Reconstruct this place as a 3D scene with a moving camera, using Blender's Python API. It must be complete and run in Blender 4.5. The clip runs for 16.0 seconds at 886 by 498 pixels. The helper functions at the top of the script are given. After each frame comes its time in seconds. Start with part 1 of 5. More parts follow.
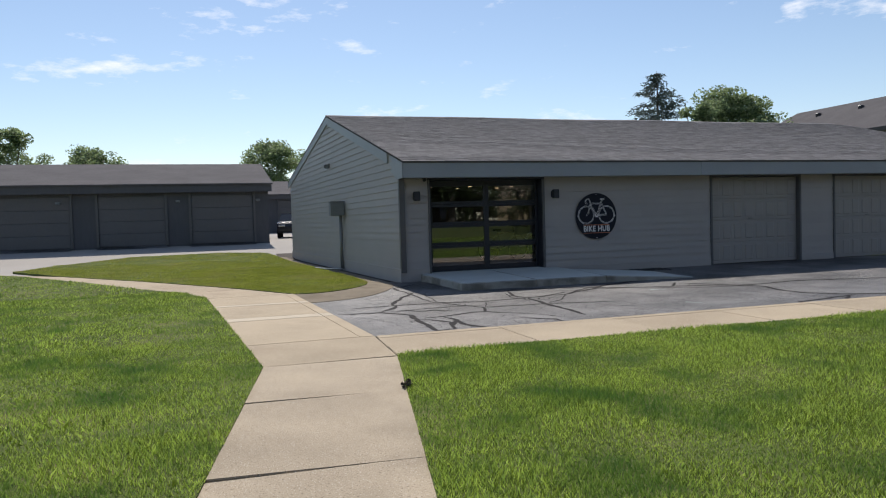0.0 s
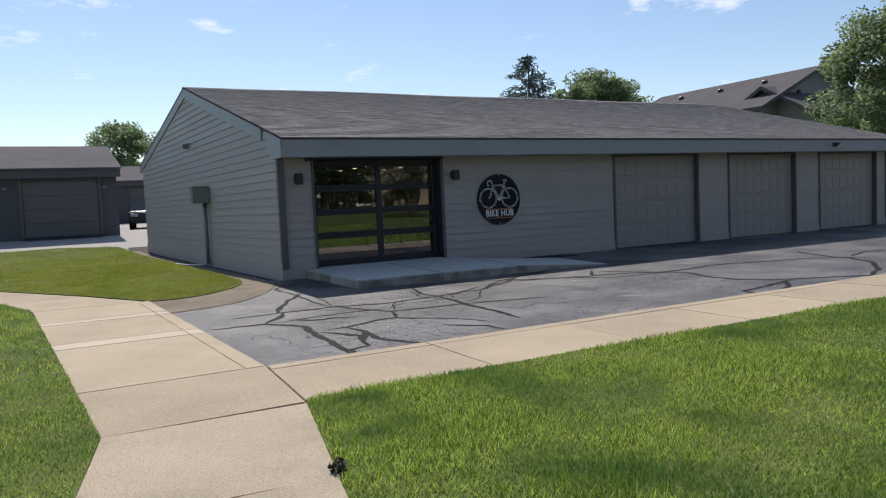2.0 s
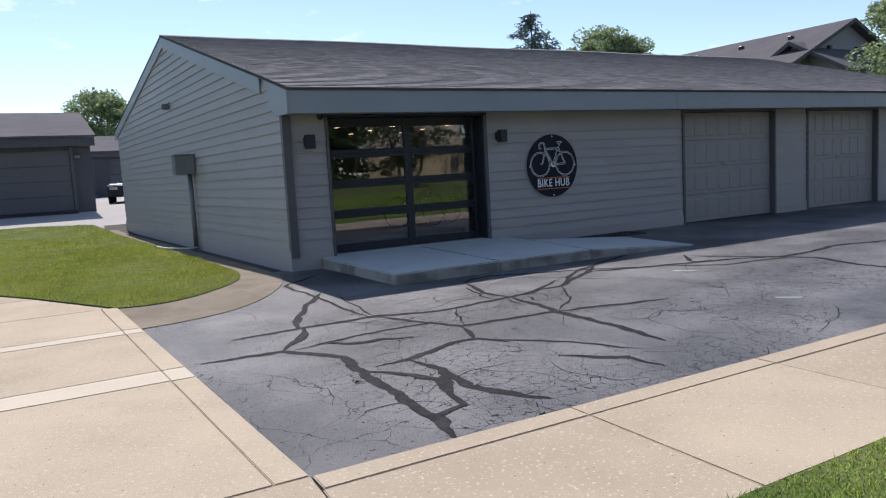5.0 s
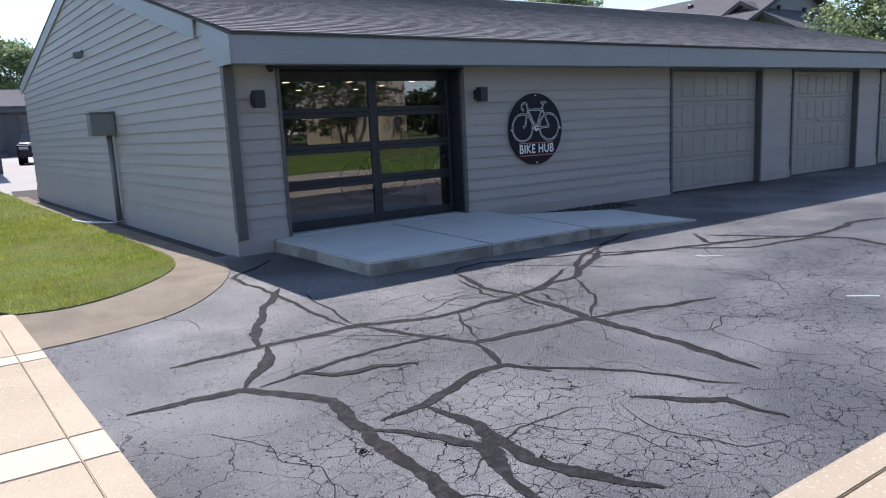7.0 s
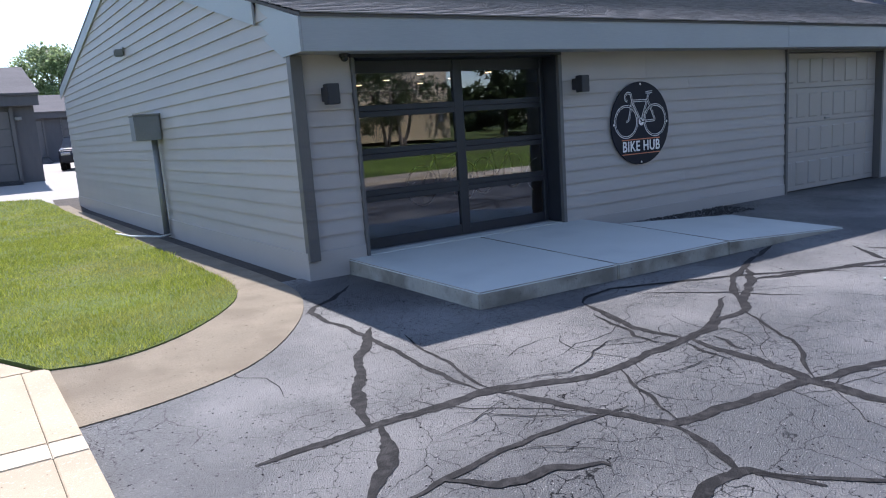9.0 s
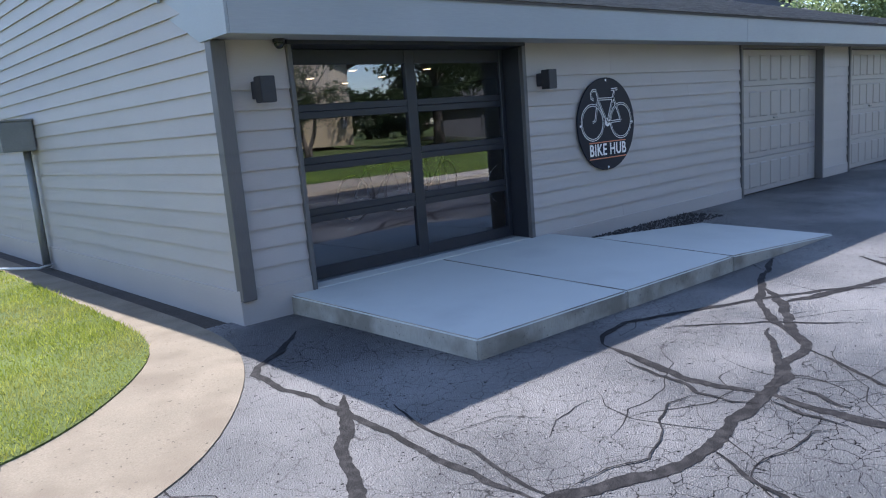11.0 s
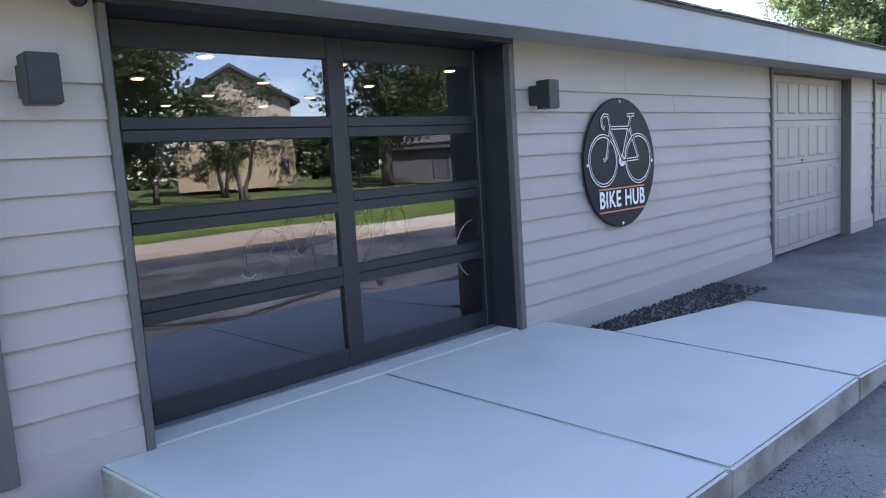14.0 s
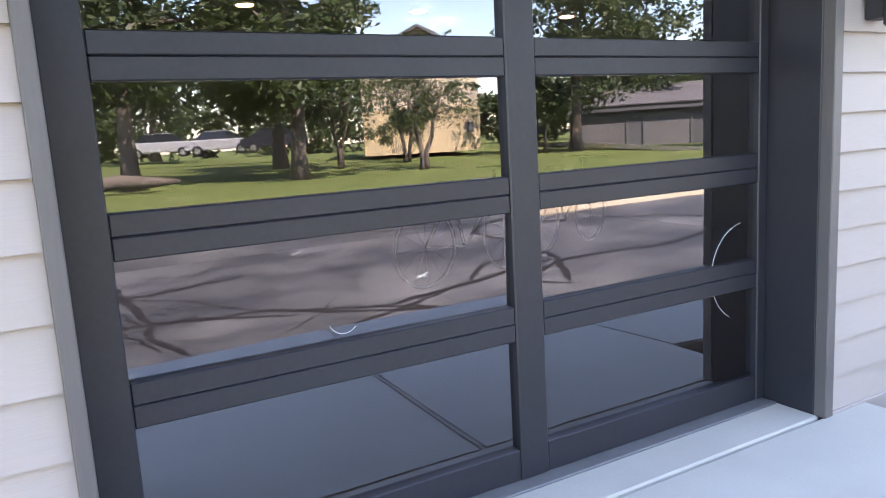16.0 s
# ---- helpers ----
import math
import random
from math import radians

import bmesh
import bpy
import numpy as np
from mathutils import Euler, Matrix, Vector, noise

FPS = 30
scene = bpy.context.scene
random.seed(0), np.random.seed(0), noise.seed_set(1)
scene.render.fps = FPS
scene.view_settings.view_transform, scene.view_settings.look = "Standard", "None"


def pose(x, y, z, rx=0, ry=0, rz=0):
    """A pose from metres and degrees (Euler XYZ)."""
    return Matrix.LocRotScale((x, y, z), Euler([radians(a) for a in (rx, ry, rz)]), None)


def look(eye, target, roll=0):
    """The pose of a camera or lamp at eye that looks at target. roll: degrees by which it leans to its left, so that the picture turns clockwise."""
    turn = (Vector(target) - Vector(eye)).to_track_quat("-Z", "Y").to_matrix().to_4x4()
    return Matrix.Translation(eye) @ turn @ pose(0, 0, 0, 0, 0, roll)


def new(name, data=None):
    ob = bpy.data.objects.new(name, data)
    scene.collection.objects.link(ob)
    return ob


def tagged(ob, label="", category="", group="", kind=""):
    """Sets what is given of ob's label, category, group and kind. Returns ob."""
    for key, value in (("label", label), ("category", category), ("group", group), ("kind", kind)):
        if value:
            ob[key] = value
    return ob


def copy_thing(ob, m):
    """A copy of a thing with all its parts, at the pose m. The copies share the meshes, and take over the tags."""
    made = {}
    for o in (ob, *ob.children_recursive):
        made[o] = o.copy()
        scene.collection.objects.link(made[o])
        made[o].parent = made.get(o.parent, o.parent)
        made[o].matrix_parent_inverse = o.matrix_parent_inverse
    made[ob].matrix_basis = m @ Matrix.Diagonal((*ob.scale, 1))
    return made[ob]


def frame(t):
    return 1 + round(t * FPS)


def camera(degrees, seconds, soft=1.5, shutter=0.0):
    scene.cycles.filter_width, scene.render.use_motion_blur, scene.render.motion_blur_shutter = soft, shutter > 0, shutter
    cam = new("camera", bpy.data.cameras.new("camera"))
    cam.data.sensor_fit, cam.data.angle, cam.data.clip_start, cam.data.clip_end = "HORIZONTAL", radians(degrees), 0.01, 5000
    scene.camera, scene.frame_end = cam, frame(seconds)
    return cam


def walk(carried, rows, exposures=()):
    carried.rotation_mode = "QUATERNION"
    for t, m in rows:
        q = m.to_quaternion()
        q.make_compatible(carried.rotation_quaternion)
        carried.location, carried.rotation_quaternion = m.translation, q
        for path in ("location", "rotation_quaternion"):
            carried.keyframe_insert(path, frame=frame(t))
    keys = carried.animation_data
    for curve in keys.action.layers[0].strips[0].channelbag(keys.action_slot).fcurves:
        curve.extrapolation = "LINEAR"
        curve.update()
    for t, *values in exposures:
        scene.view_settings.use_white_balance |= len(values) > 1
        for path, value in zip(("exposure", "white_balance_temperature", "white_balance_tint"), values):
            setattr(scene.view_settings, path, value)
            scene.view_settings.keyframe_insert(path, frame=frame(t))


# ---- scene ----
cam = camera(63.5, 16.0, 1.1)
PATH = [
    (0, (0.663, 0.175, 1.634), (1.274, 2.078, 1.557), -1.7),
    (0.5, (0.663, 0.677, 1.661), (1.344, 2.555, 1.585), -1.6),
    (1, (0.743, 1.183, 1.689), (1.52, 3.023, 1.597), -2.0),
    (1.5, (0.832, 1.715, 1.664), (1.7, 3.513, 1.555), -2.3),
    (2, (0.918, 2.23, 1.666), (1.862, 3.988, 1.533), -2.6),
    (2.5, (1.074, 2.697, 1.696), (2.051, 4.436, 1.547), -2.7),
    (3, (1.156, 3.228, 1.684), (2.131, 4.967, 1.525), -2.9),
    (3.5, (1.268, 3.66, 1.712), (2.22, 5.41, 1.543), -3.0),
    (4, (1.319, 4.207, 1.688), (2.245, 5.97, 1.505), -3.4),
    (6.5, (1.715, 6.474, 1.764), (2.798, 8.126, 1.451), -2.9),
    (7, (1.803, 6.885, 1.794), (2.907, 8.518, 1.452), -2.8),
    (7.5, (1.933, 7.277, 1.801), (3.027, 8.914, 1.449), -3.0),
    (8, (1.911, 7.663, 1.824), (2.978, 9.316, 1.465), -3.3),
    (8.5, (1.971, 8.079, 1.811), (3.005, 9.754, 1.456), -3.8),
    (9, (1.999, 8.518, 1.836), (3.021, 10.202, 1.491), -4.0),
    (11.5, (2.378, 10.358, 1.836), (3.689, 11.827, 1.486), -4.6),
    (12, (2.536, 10.72, 1.82), (3.885, 12.155, 1.475), -4.5),
    (12.5, (2.818, 11.031, 1.771), (4.189, 12.453, 1.452), -4.5),
    (13, (3.236, 11.376, 1.726), (4.622, 12.79, 1.445), -4.3),
    (13.5, (3.628, 11.761, 1.73), (5.026, 13.169, 1.48), -4.1),
    (14, (4.04, 12.071, 1.771), (5.414, 13.504, 1.526), -3.6),
    (14.5, (4.356, 12.482, 1.759), (5.682, 13.957, 1.505), -3.3),
    (15, (4.734, 12.846, 1.751), (5.973, 14.393, 1.477), -3.0),
    (15.5, (5.018, 13.287, 1.735), (6.122, 14.929, 1.443), -3.1),
    (16, (5.269, 13.704, 1.77), (6.228, 15.431, 1.456), -3.3),
]
EXPOSURES = [(0.0, 0.08, 6600, 12), (2.0, 0.15, 6500, 13), (4.0, 0.25, 6350, 15), (6.5, 0.78, 6050, 17), (7.0, 0.88, 6050, 17), (9.0, 1.15, 5950, 17), (11.5, 1.6, 5850, 16), (12.5, 1.95, 5850, 17),
             (13.5, 2.2, 6050, 19), (14.0, 2.32, 6250, 21), (14.5, 2.5, 6500, 22), (15.0, 2.75, 6850, 22), (16.0, 3.45, 7500, 23)]
walk(cam, [(t, look(eye, target, roll)) for t, eye, target, roll in PATH], EXPOSURES)

# ---------------------------------------------------------------- light
SUN_WAY = Vector((0.17, 2.11, 2.67)).normalized()
sun_data = bpy.data.lights.new("sun", "SUN")
sun_data.energy, sun_data.angle, sun_data.color = 4.1, radians(0.53), (1.0, 0.95, 0.87)
sun = new("sun", sun_data)
sun.matrix_world = look(SUN_WAY * 60, (0, 0, 0))

world = bpy.data.worlds.new("sky")
scene.world = world
world.use_nodes = True
wn, wl = world.node_tree.nodes, world.node_tree.links
wn.clear()
w_out, w_bg = wn.new("ShaderNodeOutputWorld"), wn.new("ShaderNodeBackground")
sky = wn.new("ShaderNodeTexSky")
sky.sky_type, sky.sun_disc = "NISHITA", False
sky.sun_elevation, sky.sun_rotation = math.asin(SUN_WAY.z), math.atan2(SUN_WAY.x, SUN_WAY.y)
sky.air_density, sky.dust_density, sky.ozone_density = 1.0, 0.2, 1.3
w_bg.inputs["Strength"].default_value = 0.115
w_co = wn.new("ShaderNodeTexCoord")
w_map = wn.new("ShaderNodeMapping")
w_map.inputs["Scale"].default_value = (1.0, 1.0, 3.2)
w_noise = wn.new("ShaderNodeTexNoise")
w_noise.inputs["Scale"].default_value, w_noise.inputs["Detail"].default_value = 7.0, 9.0
w_noise.inputs["Roughness"].default_value = 0.62
w_ramp = wn.new("ShaderNodeValToRGB")
w_ramp.color_ramp.elements[0].position, w_ramp.color_ramp.elements[1].position = 0.58, 0.76
w_mix = wn.new("ShaderNodeMixRGB")
w_mix.inputs["Color2"].default_value = (9.0, 9.2, 9.6, 1)
wl.new(w_co.outputs["Generated"], w_map.inputs["Vector"])
wl.new(w_map.outputs["Vector"], w_noise.inputs["Vector"])
wl.new(w_noise.outputs["Fac"], w_ramp.inputs["Fac"])
wl.new(w_ramp.outputs["Color"], w_mix.inputs["Fac"])
wl.new(sky.outputs["Color"], w_mix.inputs["Color1"])
wl.new(w_mix.outputs["Color"], w_bg.inputs["Color"])
wl.new(w_bg.outputs["Background"], w_out.inputs["Surface"])


# ---------------------------------------------------------------- materials
def material(name, colour, rough=0.7, vary=0.15, grain=(60.0, 3.0), bump=0.0, metal=0.0, spec=0.5, tint=None, piece=0.0, island=0.0, stretch=(1, 1, 1), dots=None, blotch=None, pits=None, through_light=0.0):
    """Base colour with variation at two scales, bump, and a shift from piece to piece."""
    m = bpy.data.materials.new(name)
    m.use_nodes = True
    n, l = m.node_tree.nodes, m.node_tree.links
    b = n["Principled BSDF"]
    b.inputs["Roughness"].default_value, b.inputs["Metallic"].default_value = rough, metal
    b.inputs["Specular IOR Level"].default_value = spec
    co = n.new("ShaderNodeNewGeometry")
    mp = n.new("ShaderNodeMapping")
    mp.inputs["Scale"].default_value = stretch
    l.new(co.outputs["Position"], mp.inputs["Vector"])
    fine, broad = n.new("ShaderNodeTexNoise"), n.new("ShaderNodeTexNoise")
    fine.inputs["Scale"].default_value, broad.inputs["Scale"].default_value = grain
    fine.inputs["Detail"].default_value, broad.inputs["Detail"].default_value = 4.0, 5.0
    l.new(mp.outputs["Vector"], fine.inputs["Vector"])
    l.new(co.outputs["Position"], broad.inputs["Vector"])
    add = n.new("ShaderNodeMath")
    add.operation = "ADD"
    l.new(fine.outputs["Fac"], add.inputs[0])
    l.new(broad.outputs["Fac"], add.inputs[1])
    last = add.outputs[0]
    for on, key, source in ((piece, "Random", "ShaderNodeObjectInfo"), (island, "Random Per Island", "ShaderNodeNewGeometry")):
        if on:
            src, mul, plus = n.new(source), n.new("ShaderNodeMath"), n.new("ShaderNodeMath")
            mul.operation = "MULTIPLY_ADD"
            mul.inputs[1].default_value, mul.inputs[2].default_value = on, -on / 2
            plus.operation = "ADD"
            l.new(src.outputs[key], mul.inputs[0])
            l.new(last, plus.inputs[0])
            l.new(mul.outputs[0], plus.inputs[1])
            last = plus.outputs[0]
    rng = n.new("ShaderNodeMapRange")
    rng.inputs["From Min"].default_value, rng.inputs["From Max"].default_value = 0.6, 1.4
    l.new(last, rng.inputs["Value"])
    mix = n.new("ShaderNodeMixRGB")
    c2 = tint or tuple(min(1, c * (1 + vary)) for c in colour)
    mix.inputs["Color1"].default_value = (*[c * (1 - vary) for c in colour], 1)
    mix.inputs["Color2"].default_value = (*c2, 1)
    l.new(rng.outputs["Result"], mix.inputs["Fac"])
    colour_out = mix.outputs["Color"]
    for spots in [s for s in (blotch, pits) if s]:
        shade, scale, lo, hi = spots
        bn, br, bm_ = n.new("ShaderNodeTexNoise"), n.new("ShaderNodeValToRGB"), n.new("ShaderNodeMixRGB")
        bn.inputs["Scale"].default_value, bn.inputs["Detail"].default_value = scale, 6.0
        br.color_ramp.elements[0].position, br.color_ramp.elements[1].position = lo, hi
        bm_.inputs["Color2"].default_value = (*shade, 1)
        l.new(co.outputs["Position"], bn.inputs["Vector"])
        l.new(bn.outputs["Fac"], br.inputs["Fac"])
        l.new(br.outputs["Color"], bm_.inputs["Fac"])
        l.new(colour_out, bm_.inputs["Color1"])
        colour_out = bm_.outputs["Color"]
        if spots is pits:
            dull = n.new("ShaderNodeMath")
            dull.operation = "MULTIPLY_ADD"
            dull.inputs[1].default_value, dull.inputs[2].default_value = -spec, spec
            l.new(br.outputs["Color"], dull.inputs[0])
            l.new(dull.outputs[0], b.inputs["Specular IOR Level"])
    if dots:
        shade, scale, lo, hi = dots
        vn, vr, vm = n.new("ShaderNodeTexVoronoi"), n.new("ShaderNodeValToRGB"), n.new("ShaderNodeMixRGB")
        vn.inputs["Scale"].default_value = scale
        vr.color_ramp.elements[0].position, vr.color_ramp.elements[1].position = lo, hi
        vr.color_ramp.elements[0].color, vr.color_ramp.elements[1].color = (1, 1, 1, 1), (0, 0, 0, 1)
        vm.inputs["Color2"].default_value = (*shade, 1)
        l.new(co.outputs["Position"], vn.inputs["Vector"])
        l.new(vn.outputs["Distance"], vr.inputs["Fac"])
        l.new(vr.outputs["Color"], vm.inputs["Fac"])
        l.new(colour_out, vm.inputs["Color1"])
        colour_out = vm.outputs["Color"]
    l.new(colour_out, b.inputs["Base Color"])
    if through_light:
        tl, ms = n.new("ShaderNodeBsdfTranslucent"), n.new("ShaderNodeMixShader")
        ms.inputs["Fac"].default_value = through_light
        l.new(colour_out, tl.inputs["Color"])
        l.new(b.outputs["BSDF"], ms.inputs[1])
        l.new(tl.outputs["BSDF"], ms.inputs[2])
        l.new(ms.outputs["Shader"], n["Material Output"].inputs["Surface"])
    if bump:
        bp = n.new("ShaderNodeBump")
        bp.inputs["Strength"].default_value, bp.inputs["Distance"].default_value = 1.0, bump
        l.new(fine.outputs["Fac"], bp.inputs["Height"])
        l.new(bp.outputs["Normal"], b.inputs["Normal"])
    return m


def glowing(name, colour, strength):
    m = bpy.data.materials.new(name)
    m.use_nodes = True
    b = m.node_tree.nodes["Principled BSDF"]
    b.inputs["Emission Color"].default_value, b.inputs["Emission Strength"].default_value = (*colour, 1), strength
    return m


def glass_pane(name, ior, tone):
    """Clear coated pane: see-through, with a mirror whose strength follows Fresnel."""
    m = bpy.data.materials.new(name)
    m.use_nodes = True
    n, l = m.node_tree.nodes, m.node_tree.links
    n.clear()
    out, mix = n.new("ShaderNodeOutputMaterial"), n.new("ShaderNodeMixShader")
    clear, shine, fr = n.new("ShaderNodeBsdfTransparent"), n.new("ShaderNodeBsdfGlossy"), n.new("ShaderNodeFresnel")
    clear.inputs["Color"].default_value = (*tone, 1)
    shine.inputs["Roughness"].default_value = 0.0
    shine.inputs["Color"].default_value = (0.84, 0.88, 0.98, 1)
    fr.inputs["IOR"].default_value = ior
    wave, bp = n.new("ShaderNodeTexNoise"), n.new("ShaderNodeBump")
    wave.inputs["Scale"].default_value, wave.inputs["Detail"].default_value = 1.6, 0.0
    bp.inputs["Strength"].default_value, bp.inputs["Distance"].default_value = 0.10, 0.003
    l.new(wave.outputs["Fac"], bp.inputs["Height"])
    l.new(bp.outputs["Normal"], shine.inputs["Normal"])
    l.new(fr.outputs["Fac"], mix.inputs["Fac"])
    l.new(clear.outputs["BSDF"], mix.inputs[1])
    l.new(shine.outputs["BSDF"], mix.inputs[2])
    l.new(mix.outputs["Shader"], out.inputs["Surface"])
    return m


def cracked(m, scale, width, shade, cover):
    """Fine crack lines over a material: edges of distorted cells, where a broad noise lets them show."""
    n, l = m.node_tree.nodes, m.node_tree.links
    b = n["Principled BSDF"]
    base = b.inputs["Base Color"].links[0].from_socket
    geo, warp, mixv = n.new("ShaderNodeNewGeometry"), n.new("ShaderNodeTexNoise"), n.new("ShaderNodeMixRGB")
    warp.inputs["Scale"].default_value, warp.inputs["Detail"].default_value = 5.0, 4.0
    mixv.blend_type, mixv.inputs["Fac"].default_value = "ADD", 0.16
    l.new(geo.outputs["Position"], warp.inputs["Vector"])
    l.new(geo.outputs["Position"], mixv.inputs["Color1"])
    l.new(warp.outputs["Color"], mixv.inputs["Color2"])
    cell, ramp = n.new("ShaderNodeTexVoronoi"), n.new("ShaderNodeValToRGB")
    cell.feature = "DISTANCE_TO_EDGE"
    cell.inputs["Scale"].default_value = scale
    ramp.color_ramp.elements[0].position, ramp.color_ramp.elements[1].position = width * 0.4, width
    ramp.color_ramp.elements[0].color, ramp.color_ramp.elements[1].color = (1, 1, 1, 1), (0, 0, 0, 1)
    l.new(mixv.outputs["Color"], cell.inputs["Vector"])
    l.new(cell.outputs["Distance"], ramp.inputs["Fac"])
    where, wr, mul, mix = n.new("ShaderNodeTexNoise"), n.new("ShaderNodeValToRGB"), n.new("ShaderNodeMath"), n.new("ShaderNodeMixRGB")
    where.inputs["Scale"].default_value, where.inputs["Detail"].default_value = 0.55, 3.0
    wr.color_ramp.elements[0].position, wr.color_ramp.elements[1].position = cover, cover + 0.12
    mul.operation = "MULTIPLY"
    l.new(geo.outputs["Position"], where.inputs["Vector"])
    l.new(where.outputs["Fac"], wr.inputs["Fac"])
    l.new(ramp.outputs["Color"], mul.inputs[0])
    l.new(wr.outputs["Color"], mul.inputs[1])
    # crack colour fades out from y 11.4 to 12.4, towards the garages
    xyz, far, keep = n.new("ShaderNodeSeparateXYZ"), n.new("ShaderNodeMapRange"), n.new("ShaderNodeMath")
    far.inputs["From Min"].default_value, far.inputs["From Max"].default_value = 11.4, 12.4
    far.inputs["To Min"].default_value, far.inputs["To Max"].default_value = 1.0, 0.0
    keep.operation = "MULTIPLY"
    l.new(geo.outputs["Position"], xyz.inputs[0])
    l.new(xyz.outputs["Y"], far.inputs["Value"])
    l.new(mul.outputs[0], keep.inputs[0])
    l.new(far.outputs[0], keep.inputs[1])
    mix.inputs["Color2"].default_value = (*shade, 1)
    l.new(keep.outputs[0], mix.inputs["Fac"])
    l.new(base, mix.inputs["Color1"])
    l.new(mix.outputs["Color"], b.inputs["Base Color"])
    gloss, inv, dull = b.inputs["Specular IOR Level"], n.new("ShaderNodeMath"), n.new("ShaderNodeMath")
    inv.operation, dull.operation = "SUBTRACT", "MULTIPLY"
    inv.inputs[0].default_value = 1.0
    l.new(mul.outputs[0], inv.inputs[1])
    l.new(gloss.links[0].from_socket, dull.inputs[0])
    l.new(inv.outputs[0], dull.inputs[1])
    l.new(dull.outputs[0], gloss)
    return m


SIDING = material("greige_siding", (0.37, 0.335, 0.312), 0.55, 0.06, (40.0, 1.3), 0.0006, stretch=(0.3, 0.3, 8), piece=0.5)
TRIM_GREY = material("grey_trim_paint", (0.30, 0.315, 0.33), 0.5, 0.07, (30.0, 1.5), 0.0004, stretch=(0.3, 1, 4))
TRIM_DARK = material("dark_trim_paint", (0.105, 0.10, 0.10), 0.5, 0.12, (40.0, 2.0), 0.0004, stretch=(3, 3, 0.3))
CORE = material("wall_core", (0.30, 0.29, 0.28), 0.8, 0.1)
FRAME_BLACK = material("black_aluminium", (0.026, 0.028, 0.036), 0.42, 0.15, (60.0, 3.0), 0.0, 0.2)
DOOR_TAUPE = material("taupe_steel_door", (0.315, 0.288, 0.268), 0.5, 0.05, (80.0, 1.0), 0.0003)
SHINGLE = material("asphalt_shingle", (0.205, 0.195, 0.195), 0.95, 0.28, (120.0, 5.0), 0.003, spec=0.3, island=0.5)
SHINGLE_PIECE = material("asphalt_shingle_piece", (0.205, 0.195, 0.195), 0.95, 0.28, (120.0, 5.0), 0.003, spec=0.3, piece=0.5)
FAR_ROOF = material("weathered_roof", (0.115, 0.108, 0.11), 0.95, 0.2, (18.0, 0.8), 0.01, spec=0.1, stretch=(0.3, 1, 4))
DARK_WALL = material("dark_garage_paint", (0.085, 0.083, 0.09), 0.7, 0.12, (10.0, 0.6), 0.001, stretch=(1, 1, 0.2))
DARK_DOOR = material("dark_garage_door", (0.125, 0.118, 0.118), 0.7, 0.08, (10.0, 0.8), 0.001)
WALK = material("sidewalk_concrete", (0.43, 0.35, 0.247), 0.92, 0.2, (190.0, 1.1), 0.004, spec=0.25, piece=0.3, dots=((0.20, 0.15, 0.10), 15.0, 0.06, 0.09), blotch=((0.36, 0.285, 0.20), 0.9, 0.52, 0.75), pits=((0.55, 0.47, 0.36), 48.0, 0.6, 0.66))
WALK_STONY = material("exposed_aggregate_concrete", (0.42, 0.345, 0.25), 0.92, 0.25, (120.0, 1.4), 0.005, spec=0.25, piece=0.2, dots=((0.60, 0.54, 0.45), 62.0, 0.12, 0.24), blotch=((0.31, 0.255, 0.185), 1.2, 0.5, 0.75), pits=((0.20, 0.16, 0.115), 85.0, 0.6, 0.66))
WALK_PALE = material("pale_concrete_band", (0.53, 0.455, 0.345), 0.92, 0.1, (150.0, 2.0), 0.002, spec=0.25)
# landing sides: stains, plus a darker tone that paints in their shade
SLAB_SIDE_SHADED = material("stained_shaded_concrete", (0.36, 0.335, 0.29), 0.9, 0.15, (90.0, 3.0), 0.003, spec=0.25, stretch=(1, 1, 0.3), blotch=((0.20, 0.18, 0.15), 2.6, 0.45, 0.62), pits=((0.12, 0.11, 0.1), 60.0, 0.66, 0.7))
SLAB = material("new_concrete", (0.49, 0.49, 0.445), 0.85, 0.07, (120.0, 1.3), 0.0012, spec=0.3, piece=0.15, blotch=((0.42, 0.42, 0.385), 1.4, 0.5, 0.8))
KERB = material("old_kerb_concrete", (0.228, 0.189, 0.137), 0.92, 0.22, (90.0, 2.0), 0.005, spec=0.2, dots=((0.15, 0.12, 0.09), 14.0, 0.08, 0.13), blotch=((0.185, 0.15, 0.108), 2.6, 0.46, 0.66), pits=((0.12, 0.1, 0.075), 34.0, 0.66, 0.70))
ASPHALT = cracked(cracked(material("old_asphalt", (0.034, 0.032, 0.0325), 0.5, 0.6, (110.0, 0.8), 0.016, spec=1.0, dots=((0.30, 0.29, 0.28), 42.0, 0.08, 0.16), blotch=((0.165, 0.155, 0.147), 0.8, 0.42, 0.72), pits=((0.016, 0.0155, 0.017), 48.0, 0.63, 0.68)), 2.6, 0.0075, (0.010, 0.010, 0.011), 0.34), 8.5, 0.022, (0.010, 0.010, 0.011), 0.44)
TAR = material("crack_sealant", (0.012, 0.011, 0.0115), 0.8, 0.5, (70.0, 6.0), 0.006, spec=0.16, blotch=((0.03, 0.0275, 0.0275), 16.0, 0.47, 0.62))
CHALK = material("pale_paint_mark", (0.5, 0.62, 0.58), 0.8, 0.1)
DRIVE = material("driveway_concrete", (0.36, 0.33, 0.295), 0.9, 0.1, (30.0, 0.5), 0.002)
GRAVEL = material("dark_gravel", (0.055, 0.05, 0.048), 0.9, 0.4, (60.0, 9.0), 0.02, island=0.8)
DIRT = material("dark_soil", (0.055, 0.043, 0.032), 0.95, 0.4, (40.0, 4.0), 0.01)
